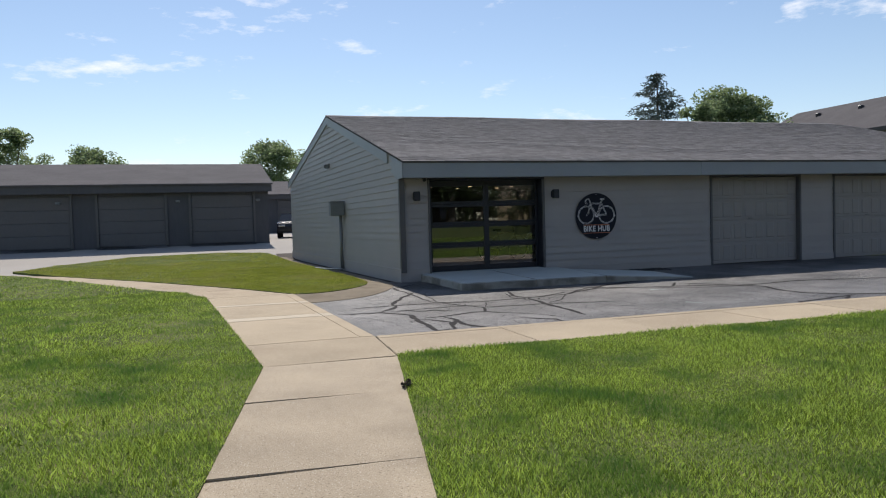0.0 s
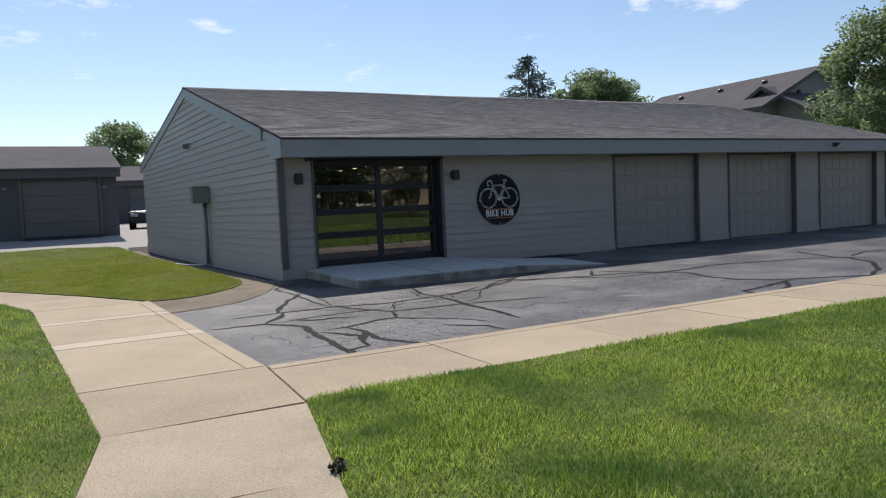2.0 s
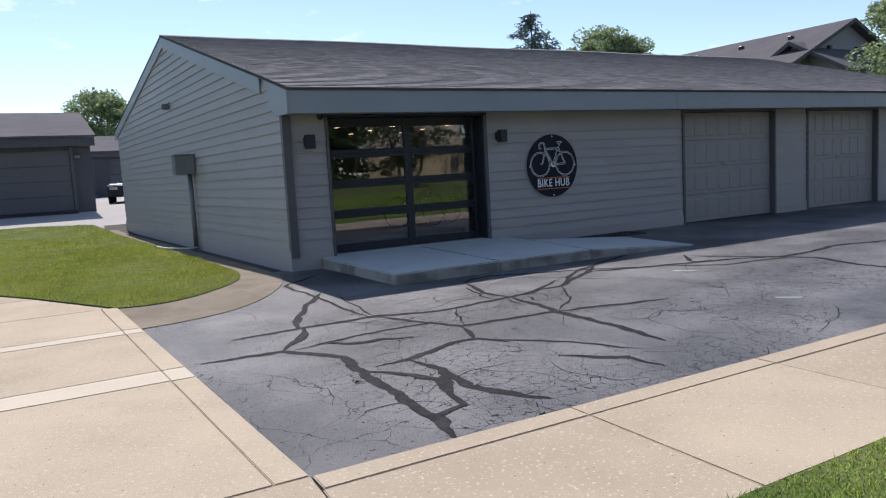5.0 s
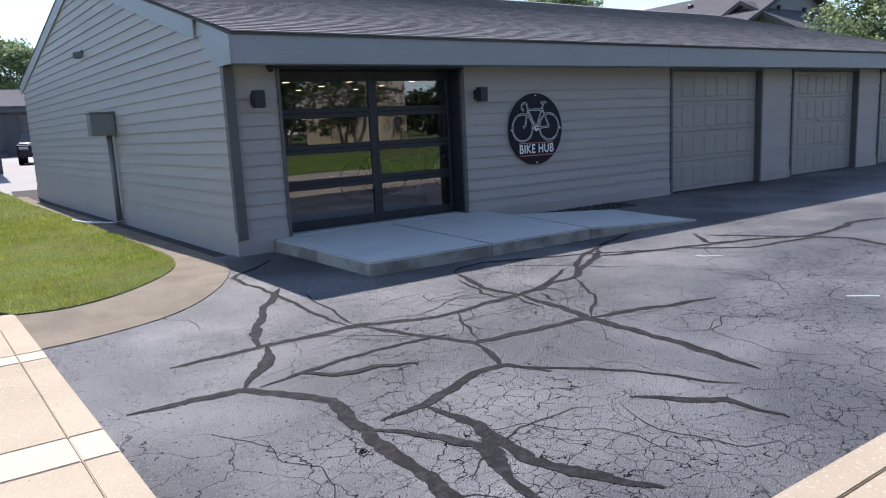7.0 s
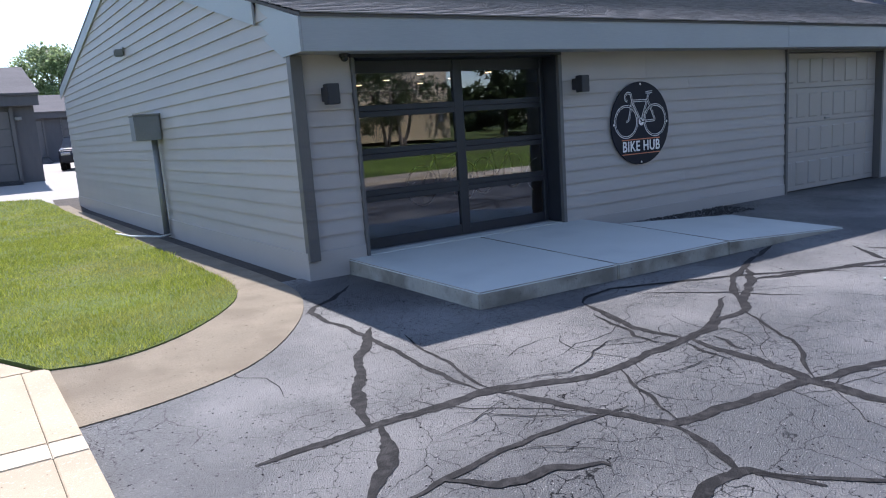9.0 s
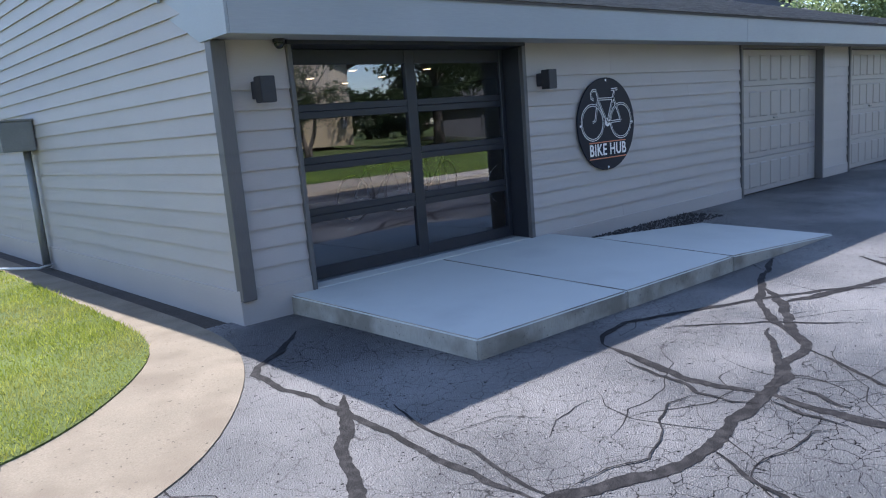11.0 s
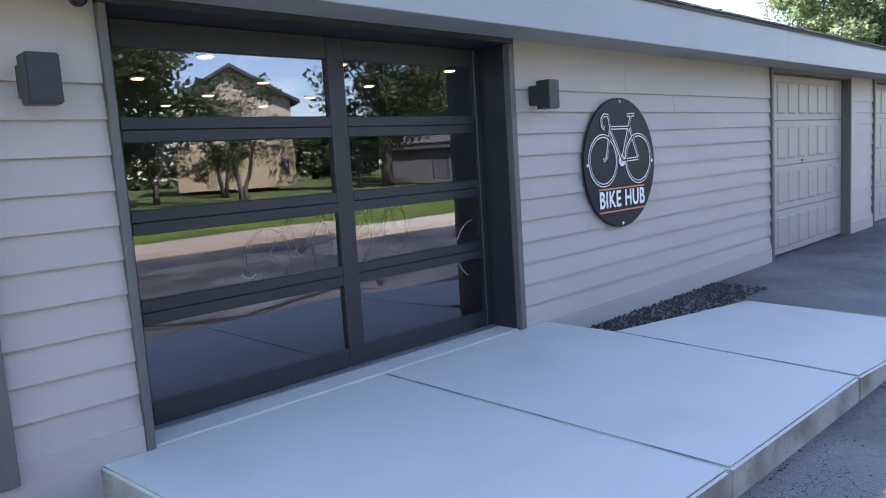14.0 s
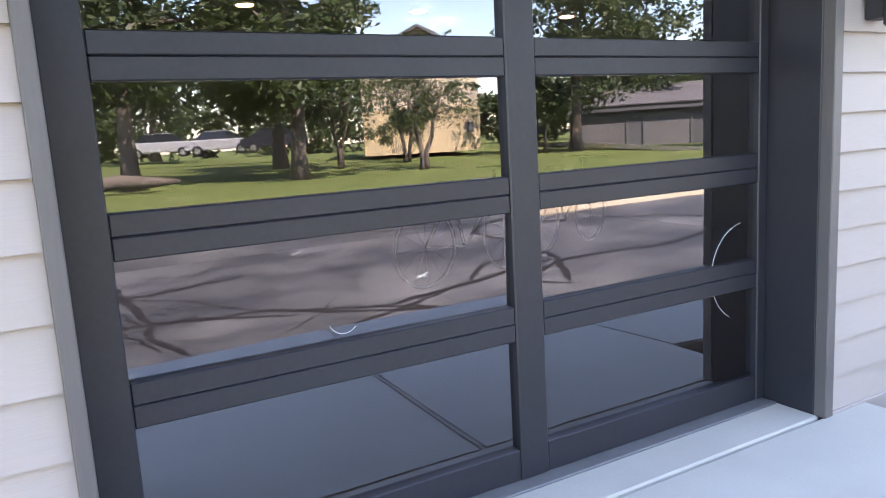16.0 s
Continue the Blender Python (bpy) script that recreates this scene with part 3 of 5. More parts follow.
TAR_LINES = [
    ([(4.78, 14.98), (4.47, 14.6), (4.21, 14.45), (4.13, 14.32), (4.13, 13.97), (4.2, 13.68), (4.21, 13.26), (4.24, 12.93), (4.22, 12.45), (4.28, 11.95)], 0.035),
    ([(4.33, 13.6), (3.95, 12.95), (3.62, 12.3), (3.50, 11.9)], 0.055),
    ([(2.45, 11.2), (3.1, 11.13), (3.46, 10.58), (3.42, 10.18), (3.38, 9.2), (3.3, 8.5)], 0.06),
    ([(2.86, 11.86), (3.57, 11.9), (4.33, 11.9), (4.94, 11.67), (5.95, 11.77), (6.77, 11.95), (7.69, 12.5), (8.1, 12.9)], 0.055),
    ([(4.33, 11.9), (4.74, 10.89), (5.84, 10.78), (6.36, 10.64), (7.03, 10.5)], 0.05),
    ([(5.95, 11.77), (5.81, 10.81), (5.79, 10.0), (5.7, 9.27)], 0.06),
    ([(6.04, 12.95), (5.83, 12.2), (5.95, 11.77)], 0.05),
    ([(3.53, 10.13), (3.83, 10.14), (4.34, 10.37), (4.6, 10.35), (4.74, 10.08)], 0.05),
    ([(3.83, 10.14), (3.9, 9.72), (3.84, 9.26), (4.11, 8.71)], 0.06),
    ([(4.78, 9.49), (5.12, 9.11), (5.16, 8.77)], 0.05),
    ([(7.69, 12.5), (8.68, 12.19), (9.7, 11.9), (10.3, 11.55), (11.01, 11.53), (11.69, 11.69), (12.72, 11.4), (13.82, 11.05), (14.43, 10.32)], 0.06),
    ([(9.65, 12.67), (9.24, 12.13), (9.7, 11.9)], 0.045),
    ([(4.6, 10.35), (4.74, 10.89)], 0.045),
    ([(9.65, 12.5), (10.3, 11.5), (10.5, 11.1), (10.2, 10.4), (10.2, 9.8), (10.54, 9.46), (11.09, 9.14), (11.6, 8.87), (12.02, 8.72)], 0.06),
    ([(10.69, 9.27), (10.21, 9.16), (9.56, 8.99), (9.23, 8.97), (9.04, 8.62), (9.44, 8.58), (10.05, 8.84), (10.47, 9.19)], 0.05),
    ([(14.83, 12.19), (14.28, 11.04), (14.14, 10.51), (13.71, 9.84), (12.69, 9.14), (11.72, 8.71)], 0.06),
    ([(14.48, 10.71), (15.52, 11.09), (16.02, 10.92), (18.5, 10.6)], 0.05),
    ([(3.66, 9.19), (3.86, 9.66)], 0.06),
    ([(4.45, 13.25), (4.38, 12.6), (4.33, 11.9)], 0.018),
    ([(3.12, 11.13), (3.36, 11.45), (3.57, 11.9)], 0.06),
    ([(3.2, 11.1), (4.1, 11.25), (4.75, 11.2)], 0.03),
    ([(3.42, 10.1), (3.76, 9.55), (3.62, 8.95), (3.36, 8.9), (3.34, 9.3)], 0.04),
    ([(4.6, 10.35), (5.1, 9.75), (5.4, 9.2)], 0.02),
    ([(5.84, 10.78), (6.4, 11.3), (6.77, 11.95)], 0.02),
    ([(8.7, 12.2), (9.2, 11.6), (9.9, 11.5), (10.36, 11.43)], 0.04),
    ([(8.52, 12.12), (8.22, 12.42), (7.9, 12.63), (7.58, 12.75), (7.28, 12.87), (6.93, 12.99), (6.57, 13.14), (6.23, 13.07), (6.04, 12.95)], 0.035),
    ([(7.52, 11.82), (7.32, 12.09), (7.18, 12.37), (6.94, 12.58), (6.59, 12.88)], 0.016),
    ([(9.13, 13.27), (7.7, 12.71), (7.32, 12.45), (7.06, 12.19), (6.9, 12.0)], 0.04),
    ([(7.04, 12.29), (6.65, 12.06), (6.24, 11.85), (6.02, 11.75)], 0.035),
    ([(5.9, 12.66), (5.82, 12.31), (5.7, 12.06), (5.71, 11.86), (5.76, 11.74)], 0.022),
    ([(6.08, 11.68), (6.07, 11.56), (5.99, 11.37)], 0.04),
    ([(5.84, 11.7), (5.78, 11.52), (5.76, 11.3)], 0.025),
    ([(3.5, 11.14), (3.68, 10.95), (3.98, 10.91), (4.19, 10.77)], 0.05),
    ([(5.16, 11.65), (4.95, 11.2), (4.8, 10.91)], 0.018),
    ([(5.71, 11.95), (5.65, 12.07), (5.48, 12.11), (5.27, 12.02), (5.18, 11.92), (5.03, 11.87), (4.88, 11.81), (4.67, 11.9), (4.39, 11.93)], 0.008),
    ([(4.88, 11.81), (4.78, 11.9), (4.68, 11.94)], 0.007),
    ([(5.73, 11.29), (5.6, 11.41), (5.33, 11.42), (5.1, 11.43)], 0.008),
    ([(4.4, 12.75), (4.74, 12.66), (4.91, 12.48)], 0.006),
    ([(4.56, 11.22), (4.37, 11.35), (4.23, 11.47), (3.97, 11.75)], 0.008),
    ([(3.73, 11.57), (3.98, 11.59), (4.29, 11.74)], 0.008),
    ([(4.34, 10.8), (4.24, 10.96), (4.03, 11.14), (3.8, 11.25)], 0.007),
]
for i, (pts, width) in enumerate(TAR_LINES):
    ob = part("tar_seam", tar_band(pts, width, i + 3), TAR, lot, "black rubbery crack sealant")
# narrow unsealed cracks wandering off the seams
rnd = random.Random(44)
for k in range(46):
    x, y, way = rnd.uniform(2.6, 9.5), rnd.uniform(8.7, 13.2), rnd.random() * math.tau
    pts = [(x, y)]
    for s in range(rnd.randint(3, 7)):
        way += rnd.uniform(-0.8, 0.8)
        x, y = x + 0.2 * math.cos(way), min(15.0, max(8.5, y + 0.2 * math.sin(way)))
        pts.append((x, y))
    if min(p[0] for p in pts) > 2.5:
        part("crack", tar_band(pts, rnd.uniform(0.004, 0.009), -(k % 5)), TAR, lot)
for pts in ([(8.62, 11.53), (8.40, 11.72)], [(8.40, 11.72), (8.47, 11.62)], [(8.40, 11.72), (8.50, 11.71)], [(7.75, 9.78), (7.93, 9.6)]):
    bm = bmesh.new()
    a, b = Vector(pts[0]), Vector(pts[1])
    s = Vector((-(b - a).y, (b - a).x)).normalized() * 0.013
    bm.faces.new([bm.verts.new((v.x, v.y, lot_z(v.x, v.y) + 0.0085)) for v in (a + s, a - s, b - s, b + s)])
    part("paint_mark", bm, CHALK, lot, "pale green survey paint mark")

# ---------------------------------------------------------------- garage building: front wall
Y0, TOPZ, END_X, BACK_Y = 15.49, 2.66, 24.0, 29.9
DOORS = [(5.26, 8.115, 0.48), (12.77, 15.66, 0.33), (16.76, 19.57, 0.33), (20.6, 23.45, 0.33)]
DOOR_TOP = 2.615
wall_front = thing("wall_front", (4.6, Y0, 0.35), "greige painted lap siding wall with garage openings", "wall", kind="structure")
bm = bmesh.new()
spans, x = [], 4.62
for a, b, sill in DOORS:
    spans.append((x, a))
    x = b
spans.append((x, END_X))
for a, b in spans:
    box(bm, a, b, Y0 + 0.03, Y0 + 0.34, 0.1, TOPZ)
for a, b, sill in DOORS:
    box(bm, a, b, Y0 + 0.03, Y0 + 0.34, DOOR_TOP, TOPZ)
part("wall_body", bm, CORE, wall_front)
LAPS = [2.252 - 0.1612 * n for n in range(12)]


def board(parent, x0, x1, z0, z1):
    """A lap board: its lower edge stands proud of the course below."""
    bm = bmesh.new()
    solid(bm, [(x0, Y0 - 0.006, z0), (x0, Y0 + 0.016, z1), (x0, Y0 + 0.03, z1), (x0, Y0 + 0.03, z0)], [(x1, Y0 - 0.006, z0), (x1, Y0 + 0.016, z1), (x1, Y0 + 0.03, z1), (x1, Y0 + 0.03, z0)])
    part("siding_board", bm, SIDING, parent)


for s, (a, b) in enumerate(spans):
    lo_x, hi_x = a + (0.095 if s == 0 else 0.0), b - 0.0
    if s == len(spans) - 1:
        hi_x = b - 0.1
    laps = [z - 0.04 for z in LAPS[:11]] if s == 0 else LAPS
    rows = [DOOR_TOP + 0.04] + laps
    for i in range(len(rows) - 1):
        z1, z0 = rows[i], rows[i + 1]
        if i == 0:
            z0, z1 = laps[0], DOOR_TOP + 0.045
        cutx = [lo_x, hi_x]
        if hi_x - lo_x > 3:
            joint = lo_x + (0.25 + 0.5 * ((i * 0.37 + 0.15) % 1)) * (hi_x - lo_x)
            cutx = [lo_x, joint, hi_x]
        for p, q in zip(cutx, cutx[1:]):
            board(wall_front, p + 0.001, q - 0.001, z0, z1 + 0.012)
    bm = bmesh.new()
    box(bm, a if s else 4.589, b, Y0 - 0.016, Y0 + 0.03, 0.25, laps[-1] + 0.01)
    part("skirt_board", soften(bm, 0.004), SIDING, wall_front)

# ---------------------------------------------------------------- gable wall
RIDGE_Y, RIDGE_Z, EAVE_Y, EAVE_Z, BACK_EAVE_Y, BACK_EAVE_Z = 22.55, 5.01, 15.06, 2.94, 30.2, 3.43


def roof_z(y):
    if y < RIDGE_Y:
        return EAVE_Z + (RIDGE_Z - EAVE_Z) * (y - EAVE_Y) / (RIDGE_Y - EAVE_Y)
    return RIDGE_Z + (BACK_EAVE_Z - RIDGE_Z) * (y - RIDGE_Y) / (BACK_EAVE_Y - RIDGE_Y)


def roof_ys(z):
    """Where the gable's rake stands at height z: front and back y."""
    f = EAVE_Y + (z - EAVE_Z) * (RIDGE_Y - EAVE_Y) / (RIDGE_Z - EAVE_Z)
    b = RIDGE_Y + (z - RIDGE_Z) * (BACK_EAVE_Y - RIDGE_Y) / (BACK_EAVE_Z - RIDGE_Z)
    return max(f, Y0), min(b, BACK_Y)


wall_gable = thing("wall_gable", (skew(22), 22, 0.35), "greige lap siding gable wall under grey rake boards", "wall", kind="structure")
bm = bmesh.new()
outline = [(Y0 + 0.02, 0.1), (BACK_Y, 0.1), (BACK_Y, roof_z(BACK_Y) - 0.08), (RIDGE_Y, RIDGE_Z - 0.08), (Y0 + 0.02, roof_z(Y0) - 0.12)]
solid(bm, [(skew(y) + 0.03, y, z) for y, z in outline], [(skew(y) + 0.25, y, z) for y, z in outline])
part("wall_body", bm, CORE, wall_gable)
z, course = 0.6, 0
while z < RIDGE_Z - 0.2:
    z1 = z + 0.1612
    ya, yb = roof_ys(z1 - 0.02)
    ya = max(ya, Y0 + 0.048)
    ends = [ya, yb]
    if yb - ya > 4:
        ends = [ya, ya + (yb - ya) * (0.3 + 0.4 * ((course * 0.41) % 1)), yb]
    for p, q in zip(ends, ends[1:]):
        bm = bmesh.new()
        ring = lambda y: [(skew(y) - 0.006, y, z), (skew(y) + 0.016, y, z1 + 0.012), (skew(y) + 0.03, y, z1 + 0.012), (skew(y) + 0.03, y, z)]
        solid(bm, ring(p + 0.001), ring(q - 0.001))
        part("siding_board", bm, SIDING, wall_gable)
    z, course = z1, course + 1
bm = bmesh.new()
ring = lambda y: [(skew(y) - 0.018, y, 0.25), (skew(y) - 0.018, y, 0.6), (skew(y) + 0.03, y, 0.61), (skew(y) + 0.03, y, 0.25)]
solid(bm, ring(Y0 - 0.014), ring(BACK_Y))
part("skirt_board", bm, SIDING, wall_gable)

trim = thing("trim", (4.6, Y0, 0.55), "dark corner boards of the garage building", "trim", kind="structure")
bm = bmesh.new()
box(bm, 4.590, 4.712, Y0 - 0.065, Y0 + 0.045, 0.52, 2.588)
part("corner_board", soften(bm, 0.004), TRIM_DARK, trim)
bm = bmesh.new()
box(bm, END_X - 0.1, END_X + 0.02, Y0 - 0.022, Y0 + 0.03, 0.3, 2.60)
part("corner_board", soften(bm, 0.004), TRIM_DARK, trim)

wall_back = thing("wall_back", (14, BACK_Y, 0.35), "plain back and end walls of the garage building", "wall", kind="structure")
bm = bmesh.new()
box(bm, 4.3, END_X, BACK_Y - 0.2, BACK_Y - 0.01, 0.1, BACK_EAVE_Z - 0.1)
part("wall_body", bm, DARK_WALL, wall_back)
bm = bmesh.new()
outline = [(Y0 + 0.36, 0.1), (BACK_Y - 0.22, 0.1), (BACK_Y - 0.22, roof_z(BACK_Y) - 0.14), (RIDGE_Y, RIDGE_Z - 0.14), (Y0 + 0.36, roof_z(Y0 + 0.36) - 0.14)]
solid(bm, [(END_X - 0.2, y, z) for y, z in outline], [(END_X - 0.004, y, z) for y, z in outline])
part("end_wall", bm, SIDING, wall_back)

# fascia, soffit and rake boards
fascia = thing("fascia", (14, EAVE_Y, 2.57), "wide grey fascia board and soffit under the eave", "fascia", kind="structure")
fx = [4.60, 12.2, 18.3, END_X + 0.45]
for i, (a, b) in enumerate(zip(fx, fx[1:])):
    bm = bmesh.new()
    box(bm, a, b - 0.003, EAVE_Y + 0.015, EAVE_Y + 0.055, 2.59, 2.92)
    part("fascia_board", soften(bm, 0.005), TRIM_GREY, fascia)
bm = bmesh.new()
box(bm, 4.62, END_X + 0.4, EAVE_Y + 0.057, Y0 + 0.02, 2.605, 2.63)
part("soffit", bm, TRIM_GREY, fascia)
bm = bmesh.new()
solid(bm, [(4.575, EAVE_Y + 0.012, 2.59), (4.575, Y0 + 0.09, 2.59), (4.575, Y0 + 0.75, 2.89), (4.575, Y0 + 0.75, roof_z(Y0 + 0.75) - 0.035), (4.575, EAVE_Y + 0.012, 2.905)], [(4.598, EAVE_Y + 0.012, 2.59), (4.598, Y0 + 0.09, 2.59), (4.598, Y0 + 0.75, 2.89), (4.598, Y0 + 0.75, roof_z(Y0 + 0.75) - 0.035), (4.598, EAVE_Y + 0.012, 2.905)])
part("eave_return", bm, TRIM_GREY, fascia)
for ya, yb in ((Y0 + 0.752, RIDGE_Y - 0.001), (RIDGE_Y + 0.001, BACK_EAVE_Y)):
    bm = bmesh.new()
    ring = lambda y: [(skew(y) - 0.03, y, roof_z(y) - 0.27), (skew(y) - 0.03, y, roof_z(y) - 0.03), (skew(y) - 0.004, y, roof_z(y) - 0.03), (skew(y) - 0.004, y, roof_z(y) - 0.27)]
    solid(bm, ring(ya), ring(yb))
    part("rake_board", bm, TRIM_GREY, fascia)

# roof deck
roof = thing("roof", (14, RIDGE_Y, 2.9), "weathered brown-grey asphalt shingle gable roof", "roof", kind="structure")
bm = bmesh.new()
ends = ((lambda y: skew(y) - 0.04), (lambda y: END_X + 0.45))
for ya, yb in ((EAVE_Y, RIDGE_Y), (RIDGE_Y, BACK_EAVE_Y)):
    solid(bm, [(ends[0](ya), ya, roof_z(ya) - 0.03), (ends[1](ya), ya, roof_z(ya) - 0.03), (ends[1](yb), yb, roof_z(yb) - 0.03), (ends[0](yb), yb, roof_z(yb) - 0.03)],
          [(ends[0](ya), ya, roof_z(ya)), (ends[1](ya), ya, roof_z(ya)), (ends[1](yb), yb, roof_z(yb)), (ends[0](yb), yb, roof_z(yb))])
part("roof_deck", bm, FAR_ROOF, roof)


# ---------------------------------------------------------------- doors
def casing(parent, a, b, sill, mat, depth):
    for x0, x1, z0, z1 in ((a, a + 0.055, sill, DOOR_TOP - 0.055), (b - 0.055, b, sill, DOOR_TOP - 0.055), (a, b, DOOR_TOP - 0.053, DOOR_TOP)):
        bm = bmesh.new()
        box(bm, x0, x1, Y0 - 0.028, Y0 + depth, z0, z1)
        part("casing", soften(bm, 0.004), mat, parent)


def panel_door(number, a, b, sill):
    door = thing("door_%d" % number, ((a + b) / 2, Y0, sill), "closed taupe raised-panel steel garage door with dark casing", "garage door", kind="structure")
    casing(door, a, b, sill - 0.1, TRIM_DARK, 0.14)
    x0, x1, n = a + 0.057, b - 0.057, 4
    h = (DOOR_TOP - 0.055 - sill) / n
    for i in range(n):
        z0, z1 = sill + i * h, sill + (i + 1) * h - 0.006
        bm = bmesh.new()
        box(bm, x0, x1, Y0 + 0.10, Y0 + 0.14, z0, z1)
        section = part("door_section", soften(bm, 0.004), DOOR_TAUPE, door)
        w = (x1 - x0) / 8
        for k in range(8):
            bm = bmesh.new()
            xa, xb, za, zb = x0 + k * w + 0.05, x0 + (k + 1) * w - 0.05, z0 + 0.075, z1 - 0.075
            p = 0.022
            solid(bm, [(xa, Y0 + 0.101, za), (xb, Y0 + 0.101, za), (xb, Y0 + 0.101, zb), (xa, Y0 + 0.101, zb)], [(xa + p, Y0 + 0.088, za + p), (xb - p, Y0 + 0.088, za + p), (xb - p, Y0 + 0.088, zb - p), (xa + p, Y0 + 0.088, zb - p)])
            part("raised_panel", bm, DOOR_TAUPE, section)
    bm = bmesh.new()
    box(bm, x0, x1, Y0 + 0.145, Y0 + 0.16, sill, DOOR_TOP - 0.06)
    part("backing", bm, CORE, door)
    bm = bmesh.new()
    box(bm, x0 + 1.2, x0 + 1.32, Y0 + 0.075, Y0 + 0.10, sill + h * 2.05, sill + h * 2.09)
    part("handle", bm, METAL_GREY, door)


for i, (a, b, sill) in enumerate(DOORS[1:]):
    panel_door(i + 2, a, b, sill)

GLASS_Y = 15.785
glass_door = thing("door_1", (6.7, GLASS_Y, 0.48), "closed black aluminium overhead door with eight glass panes", "glass door", kind="structure")
a, b, sill = DOORS[0]
for x0, x1, z0, z1 in ((a, a + 0.04, sill, DOOR_TOP), (b - 0.055, b, sill, DOOR_TOP)):
    bm = bmesh.new()
    box(bm, x0, x1, Y0 - 0.03, Y0 + 0.025, z0, z1 - 0.05)
    part("casing", soften(bm, 0.004), TRIM_DARK, glass_door, "dark painted casing")
    bm = bmesh.new()
    box(bm, x0, x1, Y0 + 0.026, Y0 + 0.32, z0, z1 - 0.05)
    part("jamb", soften(bm, 0.004), FRAME_BLACK, glass_door, "black jamb")
bm = bmesh.new()
box(bm, a, b, Y0 - 0.03, Y0 + 0.32, DOOR_TOP - 0.048, DOOR_TOP)
part("header", soften(bm, 0.004), FRAME_BLACK, glass_door)
xl, xr = a + 0.042, b - 0.057
COLS = ((5.415, 6.69), (6.815, 8.0))
ROWS_Z = ((0.61, 1.02), (1.15, 1.487), (1.615, 1.955), (2.085, 2.43))
for x0, x1 in ((xl, 5.415), (6.69, 6.815), (8.0, xr)):
    bm = bmesh.new()
    box(bm, x0, x1, GLASS_Y - 0.03, GLASS_Y + 0.03, 0.49, DOOR_TOP - 0.05)
    part("stile", soften(bm, 0.005), FRAME_BLACK, glass_door)
rails = [0.49] + [z for r in ROWS_Z for z in r] + [DOOR_TOP - 0.05]
for x0, x1 in COLS:
    for z0, z1 in zip(rails[0::2], rails[1::2]):
        mid = (z0 + z1) / 2
        for p, q in ((z0, mid - 0.0008), (mid + 0.0008, z1)) if 0.7 < mid < 2.3 else ((z0, z1),):
            bm = bmesh.new()
            box(bm, x0 + 0.001, x1 - 0.001, GLASS_Y - 0.025, GLASS_Y + 0.03, p, q)
            part("rail", soften(bm, 0.004), FRAME_BLACK, glass_door)
    for z0, z1 in ROWS_Z:
        bm = bmesh.new()
        lean = (0.0068 if x0 < 6 else 0.003) if 1.0 < z0 < 1.3 else 0.0
        bm.faces.new([bm.verts.new(p) for p in ((x0 - 0.005, GLASS_Y, z0 - 0.005), (x1 + 0.005, GLASS_Y, z0 - 0.005), (x1 + 0.005, GLASS_Y - lean, z1 + 0.005), (x0 - 0.005, GLASS_Y - lean, z1 + 0.005))])
        pane = part("pane", bm, PANE, glass_door, "clear reflective glass pane")
        if pane.data.polygons[0].normal.y > 0:
            pane.data.flip_normals()
        pane.visible_shadow = False
bm = bmesh.new()
box(bm, a + 0.042, b - 0.057, Y0 + 0.20, GLASS_Y + 0.05, 0.46, 0.489)
part("threshold", soften(bm, 0.004), METAL_GREY, glass_door, "flat metal threshold")

# room behind the glass
RX0, RX1, RY0, RY1, RZ0, RZ1 = 4.95, 12.4, Y0 + 0.36, 22.3, 0.47, 2.60
bm = bmesh.new()
box(bm, RX0, RX1, RY0, RY1, RZ0 - 0.1, RZ0)
single("floor", bm, ROOM_FLOOR, "plain dark concrete floor of the bike room", "floor", "structure")
bm = bmesh.new()
box(bm, RX0, RX1, RY0, RY1, RZ1, RZ1 + 0.06)
single("ceiling", bm, ROOM_WALL, "plain grey ceiling of the bike room", "ceiling", "structure")
for name, dims in (("wall_room_west", (RX0 - 0.1, RX0, RY0, RY1)), ("wall_room_east", (RX1, RX1 + 0.1, RY0, RY1)), ("wall_room_north", (RX0, RX1, RY1, RY1 + 0.1))):
    bm = bmesh.new()
    box(bm, *dims, RZ0 - 0.1, RZ1 + 0.06)
    single(name, bm, ROOM_WALL, "plain grey inner wall of the bike room", "wall", "structure")
down = thing("ceiling_light", (0, 0, 0), "small round warm recessed ceiling downlight", "ceiling light", "downlights of the bike room")
part("rim", disc(bmesh.new(), (0, 0, -0.012), (0, 0, 1), 0.065, 0.012), PLASTIC_WHITE, down)
part("lens", disc(bmesh.new(), (0, 0, -0.018), (0, 0, 1), 0.048, 0.005), DOWNLIGHT, down, "glowing warm lens")
spots = [(x, y) for y in (16.85, 18.05, 19.15, 20.2) for x in (6.45, 7.6, 8.85)]
for x, y in spots[1:]:
    copy_thing(down, pose(x, y, RZ1 - 0.001))
down.matrix_basis = pose(spots[0][0], spots[0][1], RZ1 - 0.001)

# ---------------------------------------------------------------- entrance slab and ramp
stoop = thing("concrete_stoop", (7.0, 14.4, 0.3), "new grey concrete landing with a side ramp before the glass door", "landing", kind="structure")


def stoop_z(x, y):
    return 0.415 + 0.07 * (y - 13.39) / 2.1 - 0.005


